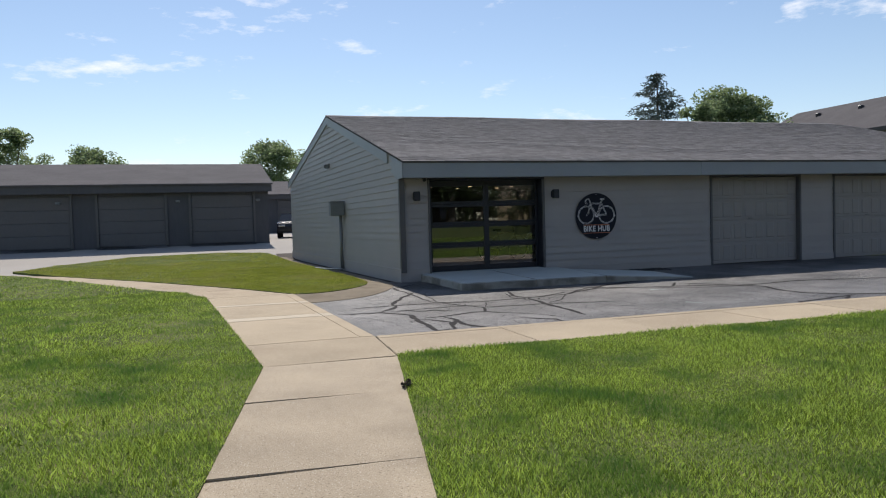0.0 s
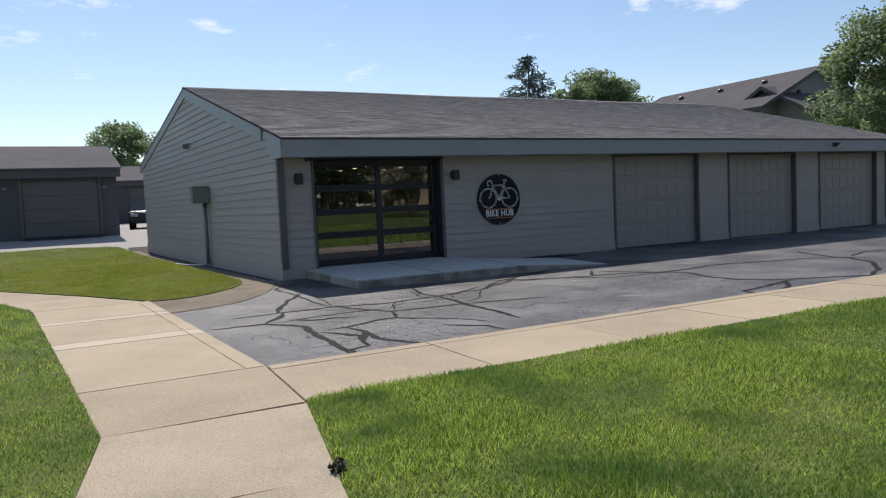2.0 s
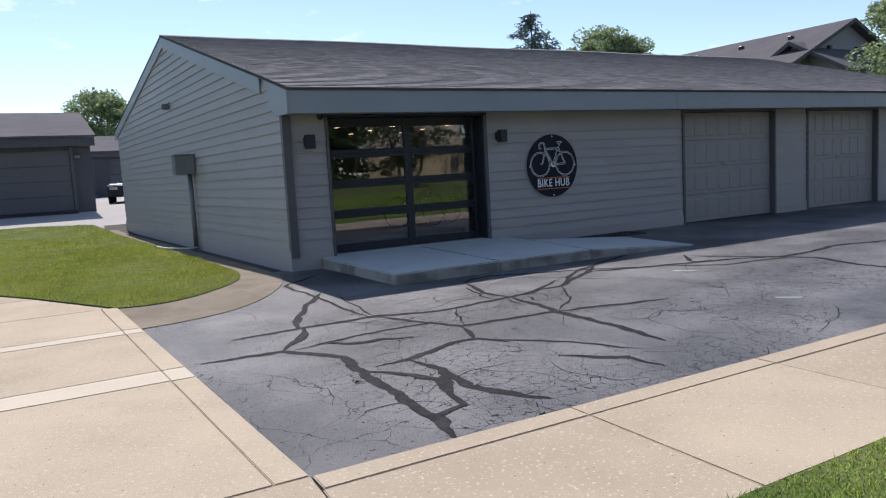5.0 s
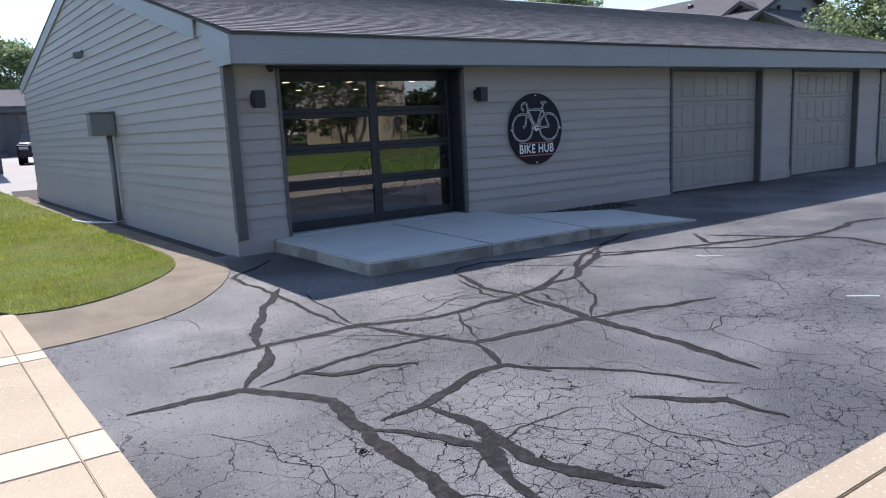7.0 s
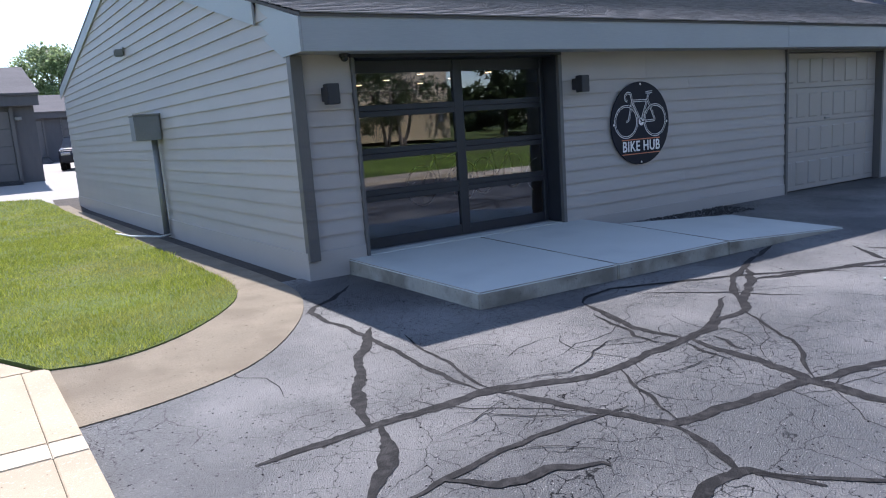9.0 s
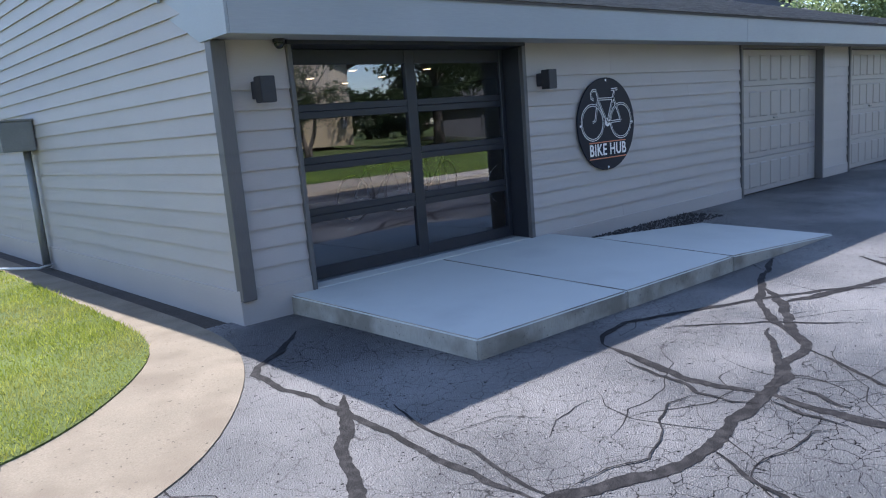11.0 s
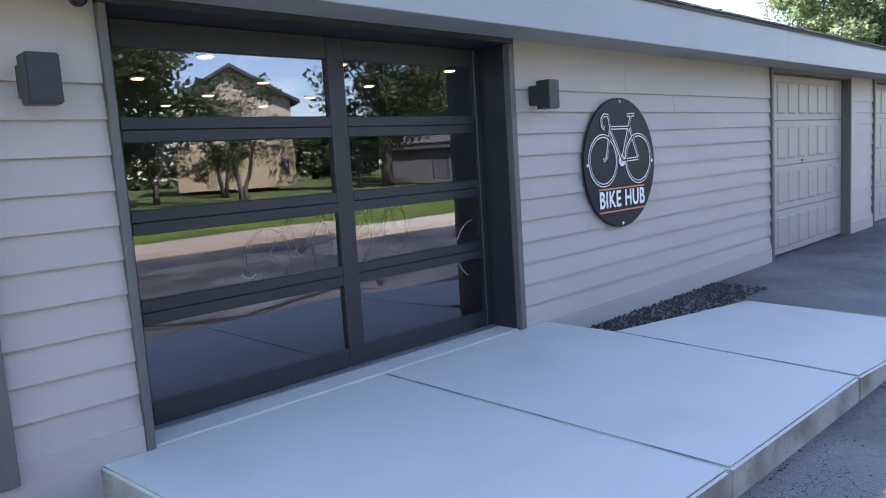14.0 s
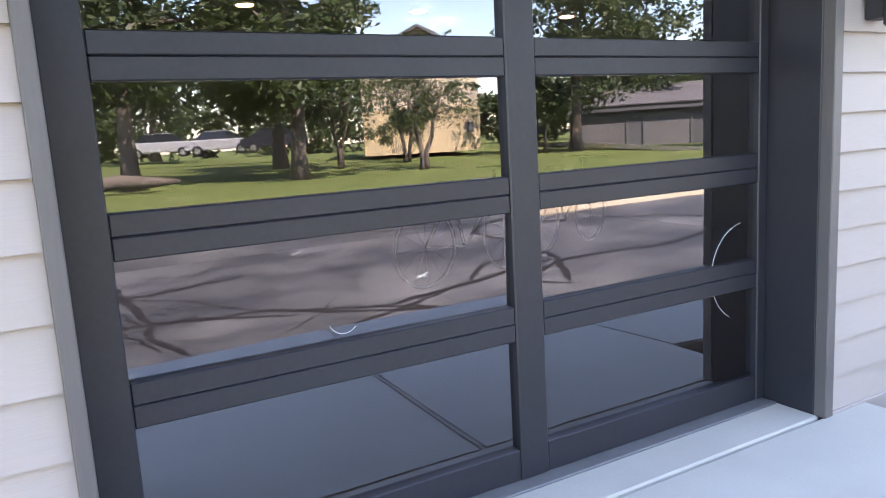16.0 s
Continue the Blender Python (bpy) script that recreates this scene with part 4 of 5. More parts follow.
def cast(ring, tops, name):
    bm = bmesh.new()
    lo = [bm.verts.new((x, y, lot_z(x, y) - 0.06)) for x, y in ring]
    hi = [bm.verts.new((x, y, t)) for (x, y), t in zip(ring, tops)]
    bm.faces.new(hi)
    bm.faces.new(lo[::-1])
    for i in range(len(ring)):
        j = (i + 1) % len(ring)
        bm.faces.new((lo[i], lo[j], hi[j], hi[i]))
    edges = [e for e in bm.edges if e.verts[0] in hi and e.verts[1] in hi] + [e for e in bm.edges if (e.verts[0] in hi) != (e.verts[1] in hi)]
    bmesh.ops.bevel(bm, geom=edges, offset=0.014, segments=3, affect="EDGES")
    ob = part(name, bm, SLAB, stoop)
    # upright faces take the stained concrete with the shade in its colour
    ob.data.materials.append(SLAB_SIDE_SHADED)
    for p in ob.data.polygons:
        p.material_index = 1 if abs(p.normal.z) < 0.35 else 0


j = 0.005
ring = [(5.28, 13.39), (6.86 - j, 13.345), (6.735 - j, 15.485), (5.04, 15.485)]
cast(ring, [stoop_z(x, y) for x, y in ring], "landing_slab")
ring = [(6.86 + j, 13.345), (8.44 - j, 13.305), (8.44 - j, 14.92), (8.38, 15.485), (6.735 + j, 15.485)]
cast(ring, [stoop_z(x, y) for x, y in ring], "landing_slab")
ring = [(8.44 + j, 13.305), (10.56, 13.265), (10.52, 14.83), (8.44 + j, 14.92)]
cast(ring, [stoop_z(8.44, 13.3), lot_z(10.5, 13.3) + 0.012, lot_z(10.5, 14.8) + 0.014, stoop_z(8.44, 14.92)], "ramp_slab")
bm = bmesh.new()
box(bm, 5.30, 8.06, 15.489, 15.69, 0.3, 0.486)
part("sill_slab", soften(bm, 0.008), SLAB, stoop)

# gravel pocket between ramp and wall
rnd = random.Random(5)
verts, faces = [], []
for k in range(1500):
    x, y = rnd.uniform(8.46, 11.2), rnd.uniform(14.9, 15.47)
    r, zc = rnd.uniform(0.008, 0.022), lot_z(x, y) + rnd.uniform(0.0, 0.012)
    i = len(verts)
    for s in range(3):
        t = s * math.tau / 3 + rnd.random()
        verts.append((x + r * math.cos(t), y + r * math.sin(t), zc - 0.006))
    verts.append((x + rnd.uniform(-0.3, 0.3) * r, y + rnd.uniform(-0.3, 0.3) * r, zc + r * 0.8))
    faces += [(i, i + 1, i + 3), (i + 1, i + 2, i + 3), (i + 2, i, i + 3)]
tagged(raw("gravel", verts, faces, GRAVEL), "loose dark gravel between the ramp and the wall", "gravel", kind="stuff")


# ---------------------------------------------------------------- fixtures on the walls
def wall_lamp(x):
    lamp = thing("wall_lamp", (x, Y0, 2.12), "black box-shaped up and down wall lamp on siding", "wall lamp", "lamps beside the glass door")
    bm = bmesh.new()
    box(bm, x - 0.055, x + 0.055, Y0 - 0.08, Y0 - 0.003, 2.135, 2.275)
    part("bracket", soften(bm, 0.005), LAMP_BLACK, lamp)
    bm = bmesh.new()
    box(bm, x - 0.065, x + 0.065, Y0 - 0.20, Y0 - 0.082, 2.10, 2.305)
    part("housing", soften(bm, 0.006, 2), LAMP_BLACK, lamp)


wall_lamp(4.965)
wall_lamp(8.345)

SX, SZ, SY = 9.467, 1.655, Y0 - 0.04
sign = thing("round_sign", (SX, SY, SZ - 0.55), "round navy sign with a white bicycle and lettering", "sign")
part("panel", soften(disc(bmesh.new(), (SX, SY, SZ), (0, 1, 0), 0.552, 0.022, 72), 0.003), SIGN_NAVY, sign)
bm = bmesh.new()
disc(bm, (SX, SY + 0.023, SZ), (0, 1, 0), 0.3, 0.018, 24)
part("spacer", bm, METAL_GREY, sign)
for dx, dz in ((0.505, 0), (-0.505, 0), (0, 0.52), (0, -0.52)):
    part("screw", disc(bmesh.new(), (SX + dx, SY - 0.004, SZ + dz), (0, 1, 0), 0.013, 0.006, 10), SIGN_WHITE, sign, "bright screw head")


def ribbon(points, width, depth, closed=False):
    """A flat painted line on the sign, through plan points (x, z) about its centre."""
    bm, n, vs = bmesh.new(), len(points), []
    for i, p in enumerate(points):
        a = Vector(points[(i - 1) % n] if closed or i else p)
        b = Vector(points[(i + 1) % n] if closed or i < n - 1 else p)
        d = (b - a).normalized()
        s = Vector((-d.y, d.x)) * width / 2
        vs.append([bm.verts.new((SX + p[0] + k * s.x, SY - depth, SZ + p[1] + k * s.y)) for k in (1, -1)])
    for i in range(n if closed else n - 1):
        q, r = vs[i], vs[(i + 1) % n]
        bm.faces.new((q[0], q[1], r[1], r[0]))
    return bm


def circle(cx, cz, r, n=48):
    return [(cx + r * math.cos(k * math.tau / n), cz + r * math.sin(k * math.tau / n)) for k in range(n)]


RW, FWX, BWX, WZ = 0.205, -0.275, 0.275, 0.03
bike_lines = [
    ("wheel_line", circle(FWX, WZ, RW), True), ("wheel_line", circle(BWX, WZ, RW), True),
    ("frame_line", [(FWX, WZ), (FWX + 0.05, WZ + 0.02), (-0.16, 0.30), (-0.185, 0.40)], False),
    ("frame_line", [(-0.16, 0.30), (0.135, 0.30)], False), ("frame_line", [(-0.15, 0.27), (0.005, 0.02)], False),
    ("frame_line", [(0.005, 0.02), (0.165, 0.40)], False), ("frame_line", [(0.005, 0.02), (BWX, WZ)], False),
    ("frame_line", [(BWX, WZ), (0.135, 0.31)], False), ("saddle_line", [(0.10, 0.405), (0.225, 0.41)], False),
    ("handlebar_line", [(-0.185, 0.40), (-0.255, 0.405), (-0.29, 0.37), (-0.285, 0.315), (-0.245, 0.295)], False),
    ("crank_line", circle(0.005, 0.02, 0.035, 16), True),
]
for k, (name, pts, closed) in enumerate(bike_lines):
    part(name, ribbon(pts, 0.031, 0.003 + 0.0002 * k, closed), SIGN_WHITE, sign, "white outline stroke")
    if name != "crank_line":
        part("inner_line", ribbon(pts, 0.014, 0.0056 + 0.0002 * k, closed), SIGN_NAVY, sign, "dark core of the stroke")
for dz in (-0.212, -0.405):
    part("rule", ribbon([(-0.36, dz), (0.36, dz)], 0.012, 0.003), SIGN_ORANGE, sign, "thin orange rule")
text = bpy.data.curves.new("lettering", "FONT")
text.body, text.size, text.align_x, text.align_y, text.extrude = "BIKE HUB", 0.195, "CENTER", "CENTER", 0.001
text.space_character = 1.10
tmp = new("lettering_source", text)
once = bpy.data.meshes.new_from_object(tmp)
bpy.data.objects.remove(tmp)
bm = bmesh.new()
for k, (dx, dy) in enumerate(((0, 0), (0.005, 0), (-0.005, 0), (0, 0.004), (0, -0.004), (0.0025, 0.0025), (-0.0025, -0.0025))):
    first = len(bm.verts)
    bm.from_mesh(once)
    bm.verts.ensure_lookup_table()
    bmesh.ops.translate(bm, verts=bm.verts[first:], vec=(dx, dy, 0.0004 * k))
bmesh.ops.transform(bm, matrix=Matrix.Translation((SX, SY - 0.004, SZ - 0.308)) @ pose(0, 0, 0, 90) @ Matrix.Diagonal((0.80, 1, 1, 1)), verts=bm.verts)
xs_all = sorted(v.co.x for v in bm.verts)
gap = max(zip(xs_all, xs_all[1:]), key=lambda p: p[1] - p[0])
for side in (-1, 1):
    word = bm.copy()
    bmesh.ops.delete(word, geom=[v for v in word.verts if (v.co.x - sum(gap) / 2) * side < 0], context="VERTS")
    part("word", word, SIGN_WHITE, sign, "bold white capital letters")
bm.free()

# meter box with conduit, vent and a flood lamp
MY = 20.6
meter = thing("meter_box", (skew(MY) - 0.2, MY, 1.88), "grey metal utility box on a conduit beside the gable", "utility box")
bm = bmesh.new()
box(bm, skew(MY) - 0.40, skew(MY) - 0.015, MY, MY + 0.42, 1.89, 2.27)
part("cabinet", soften(bm, 0.012, 2), METAL_GREY, meter)
bm = bmesh.new()
box(bm, skew(MY) - 0.415, skew(MY) - 0.001, MY - 0.012, MY + 0.43, 2.272, 2.30)
part("lid", soften(bm, 0.006), METAL_GREY, meter)
bm = bmesh.new()
tube(bm, [(skew(MY) - 0.10, MY + 0.2, 1.9), (skew(MY) - 0.10, MY + 0.2, 0.33)], 0.05, 12)
part("conduit", bm, METAL_GREY, meter, smooth=True)
bm = bmesh.new()
tube(bm, [(skew(MY) - 0.06, MY + 0.1, 0.37), (skew(MY) - 0.25, MY - 0.1, 0.375), (skew(MY) - 0.6, MY + 0.5, 0.37), (skew(MY) - 0.75, MY + 1.1, 0.38)], 0.016, 6)
single("hose", bm, PLASTIC_WHITE, "short pale plastic hose lying beside the conduit", "hose", smooth=True)
VY = 22.5
vent = thing("wall_vent", (skew(VY), VY, 3.45), "small grey hooded vent on the gable siding", "vent")
bm = bmesh.new()
box(bm, skew(VY) - 0.16, skew(VY) - 0.005, VY - 0.08, VY + 0.08, 3.38, 3.5)
part("hood", soften(bm, 0.02, 2), METAL_GREY, vent)
bm = bmesh.new()
box(bm, skew(VY) - 0.03, skew(VY) - 0.004, VY - 0.13, VY + 0.13, 3.50, 3.53)
part("flange", bm, METAL_GREY, vent)
flood = thing("security_lamp", (21.0, EAVE_Y, 2.72), "small dark dome security lamp on the fascia", "security lamp")
part("plate", disc(bmesh.new(), (20.7, EAVE_Y + 0.014, 2.78), (0, -1, 0), 0.07, 0.03, 16), LAMP_BLACK, flood)
bm = bmesh.new()
tube(bm, [(20.7, EAVE_Y - 0.02, 2.80), (20.7, EAVE_Y - 0.09, 2.79), (20.7, EAVE_Y - 0.13, 2.74)], [0.03, 0.06, 0.07], 12)
part("head", bm, LAMP_BLACK, flood, smooth=True)
part("lens", disc(bmesh.new(), (20.7, EAVE_Y - 0.13, 2.735), (0, -0.6, -0.8), 0.06, 0.02, 14), PLASTIC_WHITE, flood, "pale lens")
cam_dome = thing("camera_dome", (5.2, Y0, 2.5), "small dark surveillance dome under the soffit", "surveillance camera")
part("mount", disc(bmesh.new(), (5.17, 15.42, 2.603), (0, 0, -1), 0.05, 0.03, 14), LAMP_BLACK, cam_dome)
bm = bmesh.new()
bmesh.ops.create_uvsphere(bm, u_segments=14, v_segments=8, radius=0.042, matrix=Matrix.Translation((5.17, 15.42, 2.565)))
part("dome", bm, CAR_GLASS, cam_dome, smooth=True)

# ---------------------------------------------------------------- far garages
def garage_row(name, at, turn, length, depth, label):
    """A dark row of garages; its front faces local -y, x runs along it."""
    g = thing(name, at, label, "garage building", kind="structure")
    g.rotation_euler = (0, 0, radians(turn))

    def add(nm, bm, mat, lab=""):
        ob = new(nm, mesh_of(nm, bm, mat))
        ob.parent = g
        return tagged(ob, lab) if lab else ob

    bm = bmesh.new()
    box(bm, -length, 0, 0.0, depth, -0.6, 2.62)
    add("wall", bm, DARK_WALL)
    for y, z0 in ((-0.42, 2.46),):
        bm = bmesh.new()
        box(bm, -length - 0.3, 0.15, y, y + 0.05, z0, 2.80)
        add("fascia_board", bm, DARK_WALL)
    bm = bmesh.new()
    box(bm, -length - 0.3, 0.12, -0.37, 0.0, 2.48, 2.51)
    add("soffit", bm, DARK_WALL)
    for y0, z0, y1, z1 in ((-0.5, 2.80, depth / 2, 4.26), (depth / 2, 4.26, depth + 0.5, 2.80)):
        bm = bmesh.new()
        solid(bm, [(-length - 0.35, y0, z0), (0.2, y0, z0), (0.2, y1, z1), (-length - 0.35, y1, z1)], [(-length - 0.35, y0, z0 + 0.07), (0.2, y0, z0 + 0.07), (0.2, y1, z1 + 0.07), (-length - 0.35, y1, z1 + 0.07)])
        add("roof_slope", bm, FAR_ROOF, "brown-grey shingled slope")
    bm = bmesh.new()
    solid(bm, [(-0.22, 0, 2.62), (-0.22, depth, 2.62), (-0.22, depth / 2, 4.2)], [(-0.02, 0, 2.62), (-0.02, depth, 2.62), (-0.02, depth / 2, 4.2)])
    add("gable", bm, DARK_WALL)
    x = -0.75
    while x - 2.95 > -length:
        for k in range(4):
            bm = bmesh.new()
            box(bm, x - 2.85, x, -0.02, 0.03, 0.02 + k * 0.575, 0.585 + k * 0.575)
            add("door_section", soften(bm, 0.01), DARK_DOOR)
        for xa, xb, za, zb in ((x - 2.97, x - 2.86, 0, 2.46), (x + 0.01, x + 0.12, 0, 2.46)):
            bm = bmesh.new()
            box(bm, xa, xb, -0.09, 0.02, za, zb)
            add("casing", bm, TRIM_DARK)
        bm = bmesh.new()
        solid(bm, [(x - 2.9, -0.02, -0.5), (x + 0.05, -0.02, -0.5), (x + 0.2, -2.1, -0.9), (x - 3.05, -2.1, -0.9)], [(x - 2.9, -0.02, 0.0), (x + 0.05, -0.02, 0.0), (x + 0.2, -2.1, -0.36), (x - 3.05, -2.1, -0.36)])
        add("apron", bm, ASPHALT, "dark asphalt ramp")
        x -= 4.05
    for lx in (-4.2, -9.3, -0.5):
        bm = bmesh.new()
        box(bm, lx - 0.1, lx + 0.1, -0.16, -0.001, 2.0, 2.12)
        add("flood_lamp", soften(bm, 0.02), METAL_GREY)
    return g


garage_row("garage_row", (3.35, 36.6, 0.90), 1.0, 34, 12, "long dark grey row of garages with closed doors")
garage_row("garage_row", (34, 62, 1.45), 0.0, 40, 12, "distant dark grey row of garages behind the drive")
garage_row("garage_row", (36.4, -19.9, 0.2), 220.0, 22, 12, "dark grey row of garages beyond the lawn")


# ---------------------------------------------------------------- houses
def house(name, at, turn, width, length, wall_h, ridge_h, wall_mat, label, low_mat=None):
    """A gabled house: the gable end faces local -y, the ridge runs along y."""
    h = thing(name, at, label, "house")
    h.rotation_euler = (0, 0, radians(turn))
    w = width / 2

    def add(nm, bm, mat, lab=""):
        ob = new(nm, mesh_of(nm, bm, mat))
        ob.parent = h
        return tagged(ob, lab) if lab else ob

    bm = bmesh.new()
    solid(bm, [(-w, 0, -0.5), (w, 0, -0.5), (w, 0, wall_h), (0, 0, ridge_h), (-w, 0, wall_h)], [(-w, length, -0.5), (w, length, -0.5), (w, length, wall_h), (0, length, ridge_h), (-w, length, wall_h)])
    add("wall", bm, wall_mat)
    if low_mat:
        bm = bmesh.new()
        box(bm, -w - 0.03, w + 0.03, -0.06, length, -0.5, wall_h * 0.42)
        add("brick_base", bm, low_mat, "buff brick lower storey")
    pitch = (ridge_h - wall_h) / w
    for s in (-1, 1):
        bm = bmesh.new()
        x0, z0 = s * (w + 0.55), wall_h - 0.55 * pitch + 0.04
        xm, zm = s * w * 0.45, ridge_h - 0.45 * w * pitch + 0.05
        a = [(0, -0.5, ridge_h + 0.05), (xm, -0.5, zm), (x0, -0.5, z0), (x0, -0.5, z0 - 0.22), (xm, -0.5, zm - 0.22), (0, -0.5, ridge_h - 0.17)]
        solid(bm, a, [(x, length + 0.5, z) for x, y, z in a])
        add("roof_slope", bm, FAR_ROOF, "brown-grey shingled slope")
    for s in (-1, 1):
        for k in range(3):
            y = length * (0.2 + 0.28 * k)
            bm = bmesh.new()
            box(bm, s * w * 0.3 - 0.16, s * w * 0.3 + 0.16, y - 0.12, y + 0.12, ridge_h - 0.3 * w * pitch - 0.1, ridge_h - 0.3 * w * pitch + 0.22)
            add("roof_vent", soften(bm, 0.03), LAMP_BLACK)
    for k, y in enumerate((length * 0.25, length * 0.6)):
        for s in (-1, 1):
            bm = bmesh.new()
            box(bm, s * w - 0.05, s * w + 0.05, y - 0.6, y + 0.6, wall_h - 1.9, wall_h - 0.7)
            add("window_frame", bm, SIGN_WHITE)
            bm = bmesh.new()
            box(bm, s * w - 0.06, s * w + 0.06, y - 0.52, y + 0.52, wall_h - 1.82, wall_h - 0.78)
            add("window_pane", bm, CAR_GLASS)
    return h


house("house", (41.7, 29.8, 0.5), 0, 10.0, 12.0, 5.9, 8.2, HOUSE_GREY, "two-storey grey apartment house with a brown shingle roof")
house("house", (38.2, 30.6, 0.5), -90, 5.4, 9.0, 5.5, 7.0, HOUSE_GREY, "grey house wing with a lower shingle roof")
house("house", (58, 58, 1.0), 60, 9.0, 16, 6.4, 8.6, HOUSE_GREY, "distant grey house with a brown roof")
house("house", (25.9, -21.0, 1.3), 204, 7.0, 16, 5.1, 6.95, HOUSE_SIDING, "cream house with a buff brick base and a curved roofline", BRICK_YELLOW)
bm = bmesh.new()
box(bm, 28.3, 28.65, -19.75, -19.5, 1.9, 2.5)
single("utility_box", soften(bm, 0.02), METAL_GREY, "grey electric meter box on the brick house", "utility box")


# ---------------------------------------------------------------- trees
def leaf_cloud(rnd, clumps, per, size, flat=0.75):
    """Many small leaf quads scattered about clump centres (x, y, z, r)."""
    verts, faces = [], []
    for cx, cy, cz, r in clumps:
        for k in range(per):
            d = Vector((rnd.gauss(0, 1), rnd.gauss(0, 1), rnd.gauss(0, 1))).normalized() * r * (rnd.random() ** 0.4)
            p = Vector((cx + d.x, cy + d.y, cz + d.z * flat))
            u = Vector((rnd.gauss(0, 1), rnd.gauss(0, 1), rnd.gauss(0, 0.6))).normalized()
            w = u.cross(Vector((rnd.gauss(0, 1), rnd.gauss(0, 1), rnd.gauss(0, 1)))).normalized()
            s = size * rnd.uniform(0.6, 1.35)
            i = len(verts)
            verts += [p - u * s, p + w * s * 0.55, p + u * s, p - w * s * 0.55]
            faces.append((i, i + 1, i + 2, i + 3))
    return verts, faces


def tree(at, height, spread, seed, label, clear=0.3, clumps=60, per=90, leaf=0.16, lean=0.0, stems=1, foliage=LEAF):
    rnd = random.Random(seed)
    at = (at[0], at[1], (turf_z(at[0], at[1]) if at[1] < 0 else at[2]) - 0.25)
    t = thing("tree", at, label, "tree")
    trunk_top = height * (clear + 0.25)
    r0 = 0.028 * height / math.sqrt(stems)
    tips = []
    for s in range(stems):
        ang = s * math.tau / stems + 0.4
        off = 0.35 * (stems > 1)
        bm = bmesh.new()
        pts = [(off * 0.2 * math.cos(ang), off * 0.2 * math.sin(ang), -0.4)]
        for k in range(1, 6):
            f = k / 5
            pts.append((off * math.cos(ang) * f * 2 + lean * f + rnd.uniform(-0.07, 0.07), off * math.sin(ang) * f * 2 + rnd.uniform(-0.07, 0.07), trunk_top * f))
        tube(bm, pts, [r0 * 1.5] + [r0 * (1 - 0.13 * k) for k in range(5)], 9)
        ob = new("trunk", mesh_of("trunk", bm, BARK, True))
        ob.parent = t
        tips.append(Vector(pts[-1]))
    cl = []
    for k in range(clumps):
        zf = rnd.random()
        ring = math.sin(math.pi * (0.12 + 0.8 * zf)) ** 0.7
        ang, rr = rnd.random() * math.tau, spread * ring * math.sqrt(rnd.random()) * rnd.uniform(0.8, 1.12)
        z = height * clear + (height * (1 - clear)) * zf
        cl.append((lean + rr * math.cos(ang), rr * math.sin(ang), z, spread * rnd.uniform(0.16, 0.3)))
    for k in range(0, min(14, clumps)):
        c = cl[k]
        start = rnd.choice(tips) * rnd.uniform(0.65, 1.0)
        mid = start.lerp(Vector(c[:3]), 0.5) + Vector((0, 0, 0.05 * height * rnd.uniform(-0.3, 1)))
        bm = bmesh.new()
        tube(bm, [start, mid, c[:3]], [r0 * 0.5, r0 * 0.3, r0 * 0.1], 6)
        ob = new("limb", mesh_of("limb", bm, BARK, True))
        ob.parent = t
    v, f = leaf_cloud(rnd, cl, per, leaf)
    raw("crown", v, f, foliage, t)
    return t


def spruce(at, height, spread, seed, label):
    rnd = random.Random(seed)
    t = thing("spruce_tree", at, label, "spruce tree")
    bm = bmesh.new()
    tube(bm, [(0, 0, -0.4), (0.05, 0, height * 0.5), (0, 0, height)], [height * 0.022, height * 0.012, 0.02], 8)
    ob = new("trunk", mesh_of("trunk", bm, BARK, True))
    ob.parent = t
    verts, faces = [], []
    z = height * 0.12
    while z < height * 0.99:
        f = 1 - z / height
        reach = spread * (f ** 0.85) * rnd.uniform(0.75, 1.1) + 0.15
        for k in range(9):
            ang = rnd.random() * math.tau
            rl = reach * rnd.uniform(0.35, 1.15)
            way = Vector((math.cos(ang), math.sin(ang), 0))
            n = max(3, int(rl / 0.28))
            for i in range(1, n + 1):
                g = i / n
                p = way * rl * g + Vector((0, 0, z - 0.35 * rl * g + 0.28 * rl * g * g))
                for q in range(5):
                    d = Vector((rnd.gauss(0, 0.1), rnd.gauss(0, 0.1), rnd.gauss(-0.1, 0.09)))
                    u = (way * rnd.uniform(0.2, 1) + Vector((rnd.gauss(0, 0.5), rnd.gauss(0, 0.5), rnd.uniform(-0.9, 0.2)))).normalized()
                    w = u.cross(Vector((rnd.gauss(0, 1), rnd.gauss(0, 1), 0.3))).normalized()
                    c, s = p + d, rnd.uniform(0.16, 0.3)
                    j = len(verts)
                    verts += [c - w * s * 0.22, c + w * s * 0.22, c + u * s * 1.5]
                    faces.append((j, j + 1, j + 2))
        z += height * 0.026
    raw("crown", verts, faces, NEEDLE, t)
    return t


spruce((37.2, 53.0, 0.9), 13.0, 9.2, 11, "tall dark spruce with gaps between its boughs")
tree((36.0, 42.6, 0.8), 9.6, 3.6, 21, "round leafy tree in bright green behind the roof", 0.25, 110, 260, 0.11)
tree((31.0, 39.6, 0.8), 8.0, 2.0, 22, "smaller leafy tree behind the garage roof", 0.25, 50, 200, 0.11)
tree((33.8, 20.0, 0.4), 9.1, 3.4, 23, "leafy tree standing beyond the end of the garages", 0.2, 150, 420, 0.085)
tree((8.5, 96, 1.8), 10.5, 5.2, 24, "distant round broadleaf tree behind the far garages", 0.15, 110, 220, 0.16)
tree((-21, 93, 1.8), 11.5, 4.0, 25, "distant dark broadleaf tree behind the far garages", 0.15, 90, 200, 0.16)
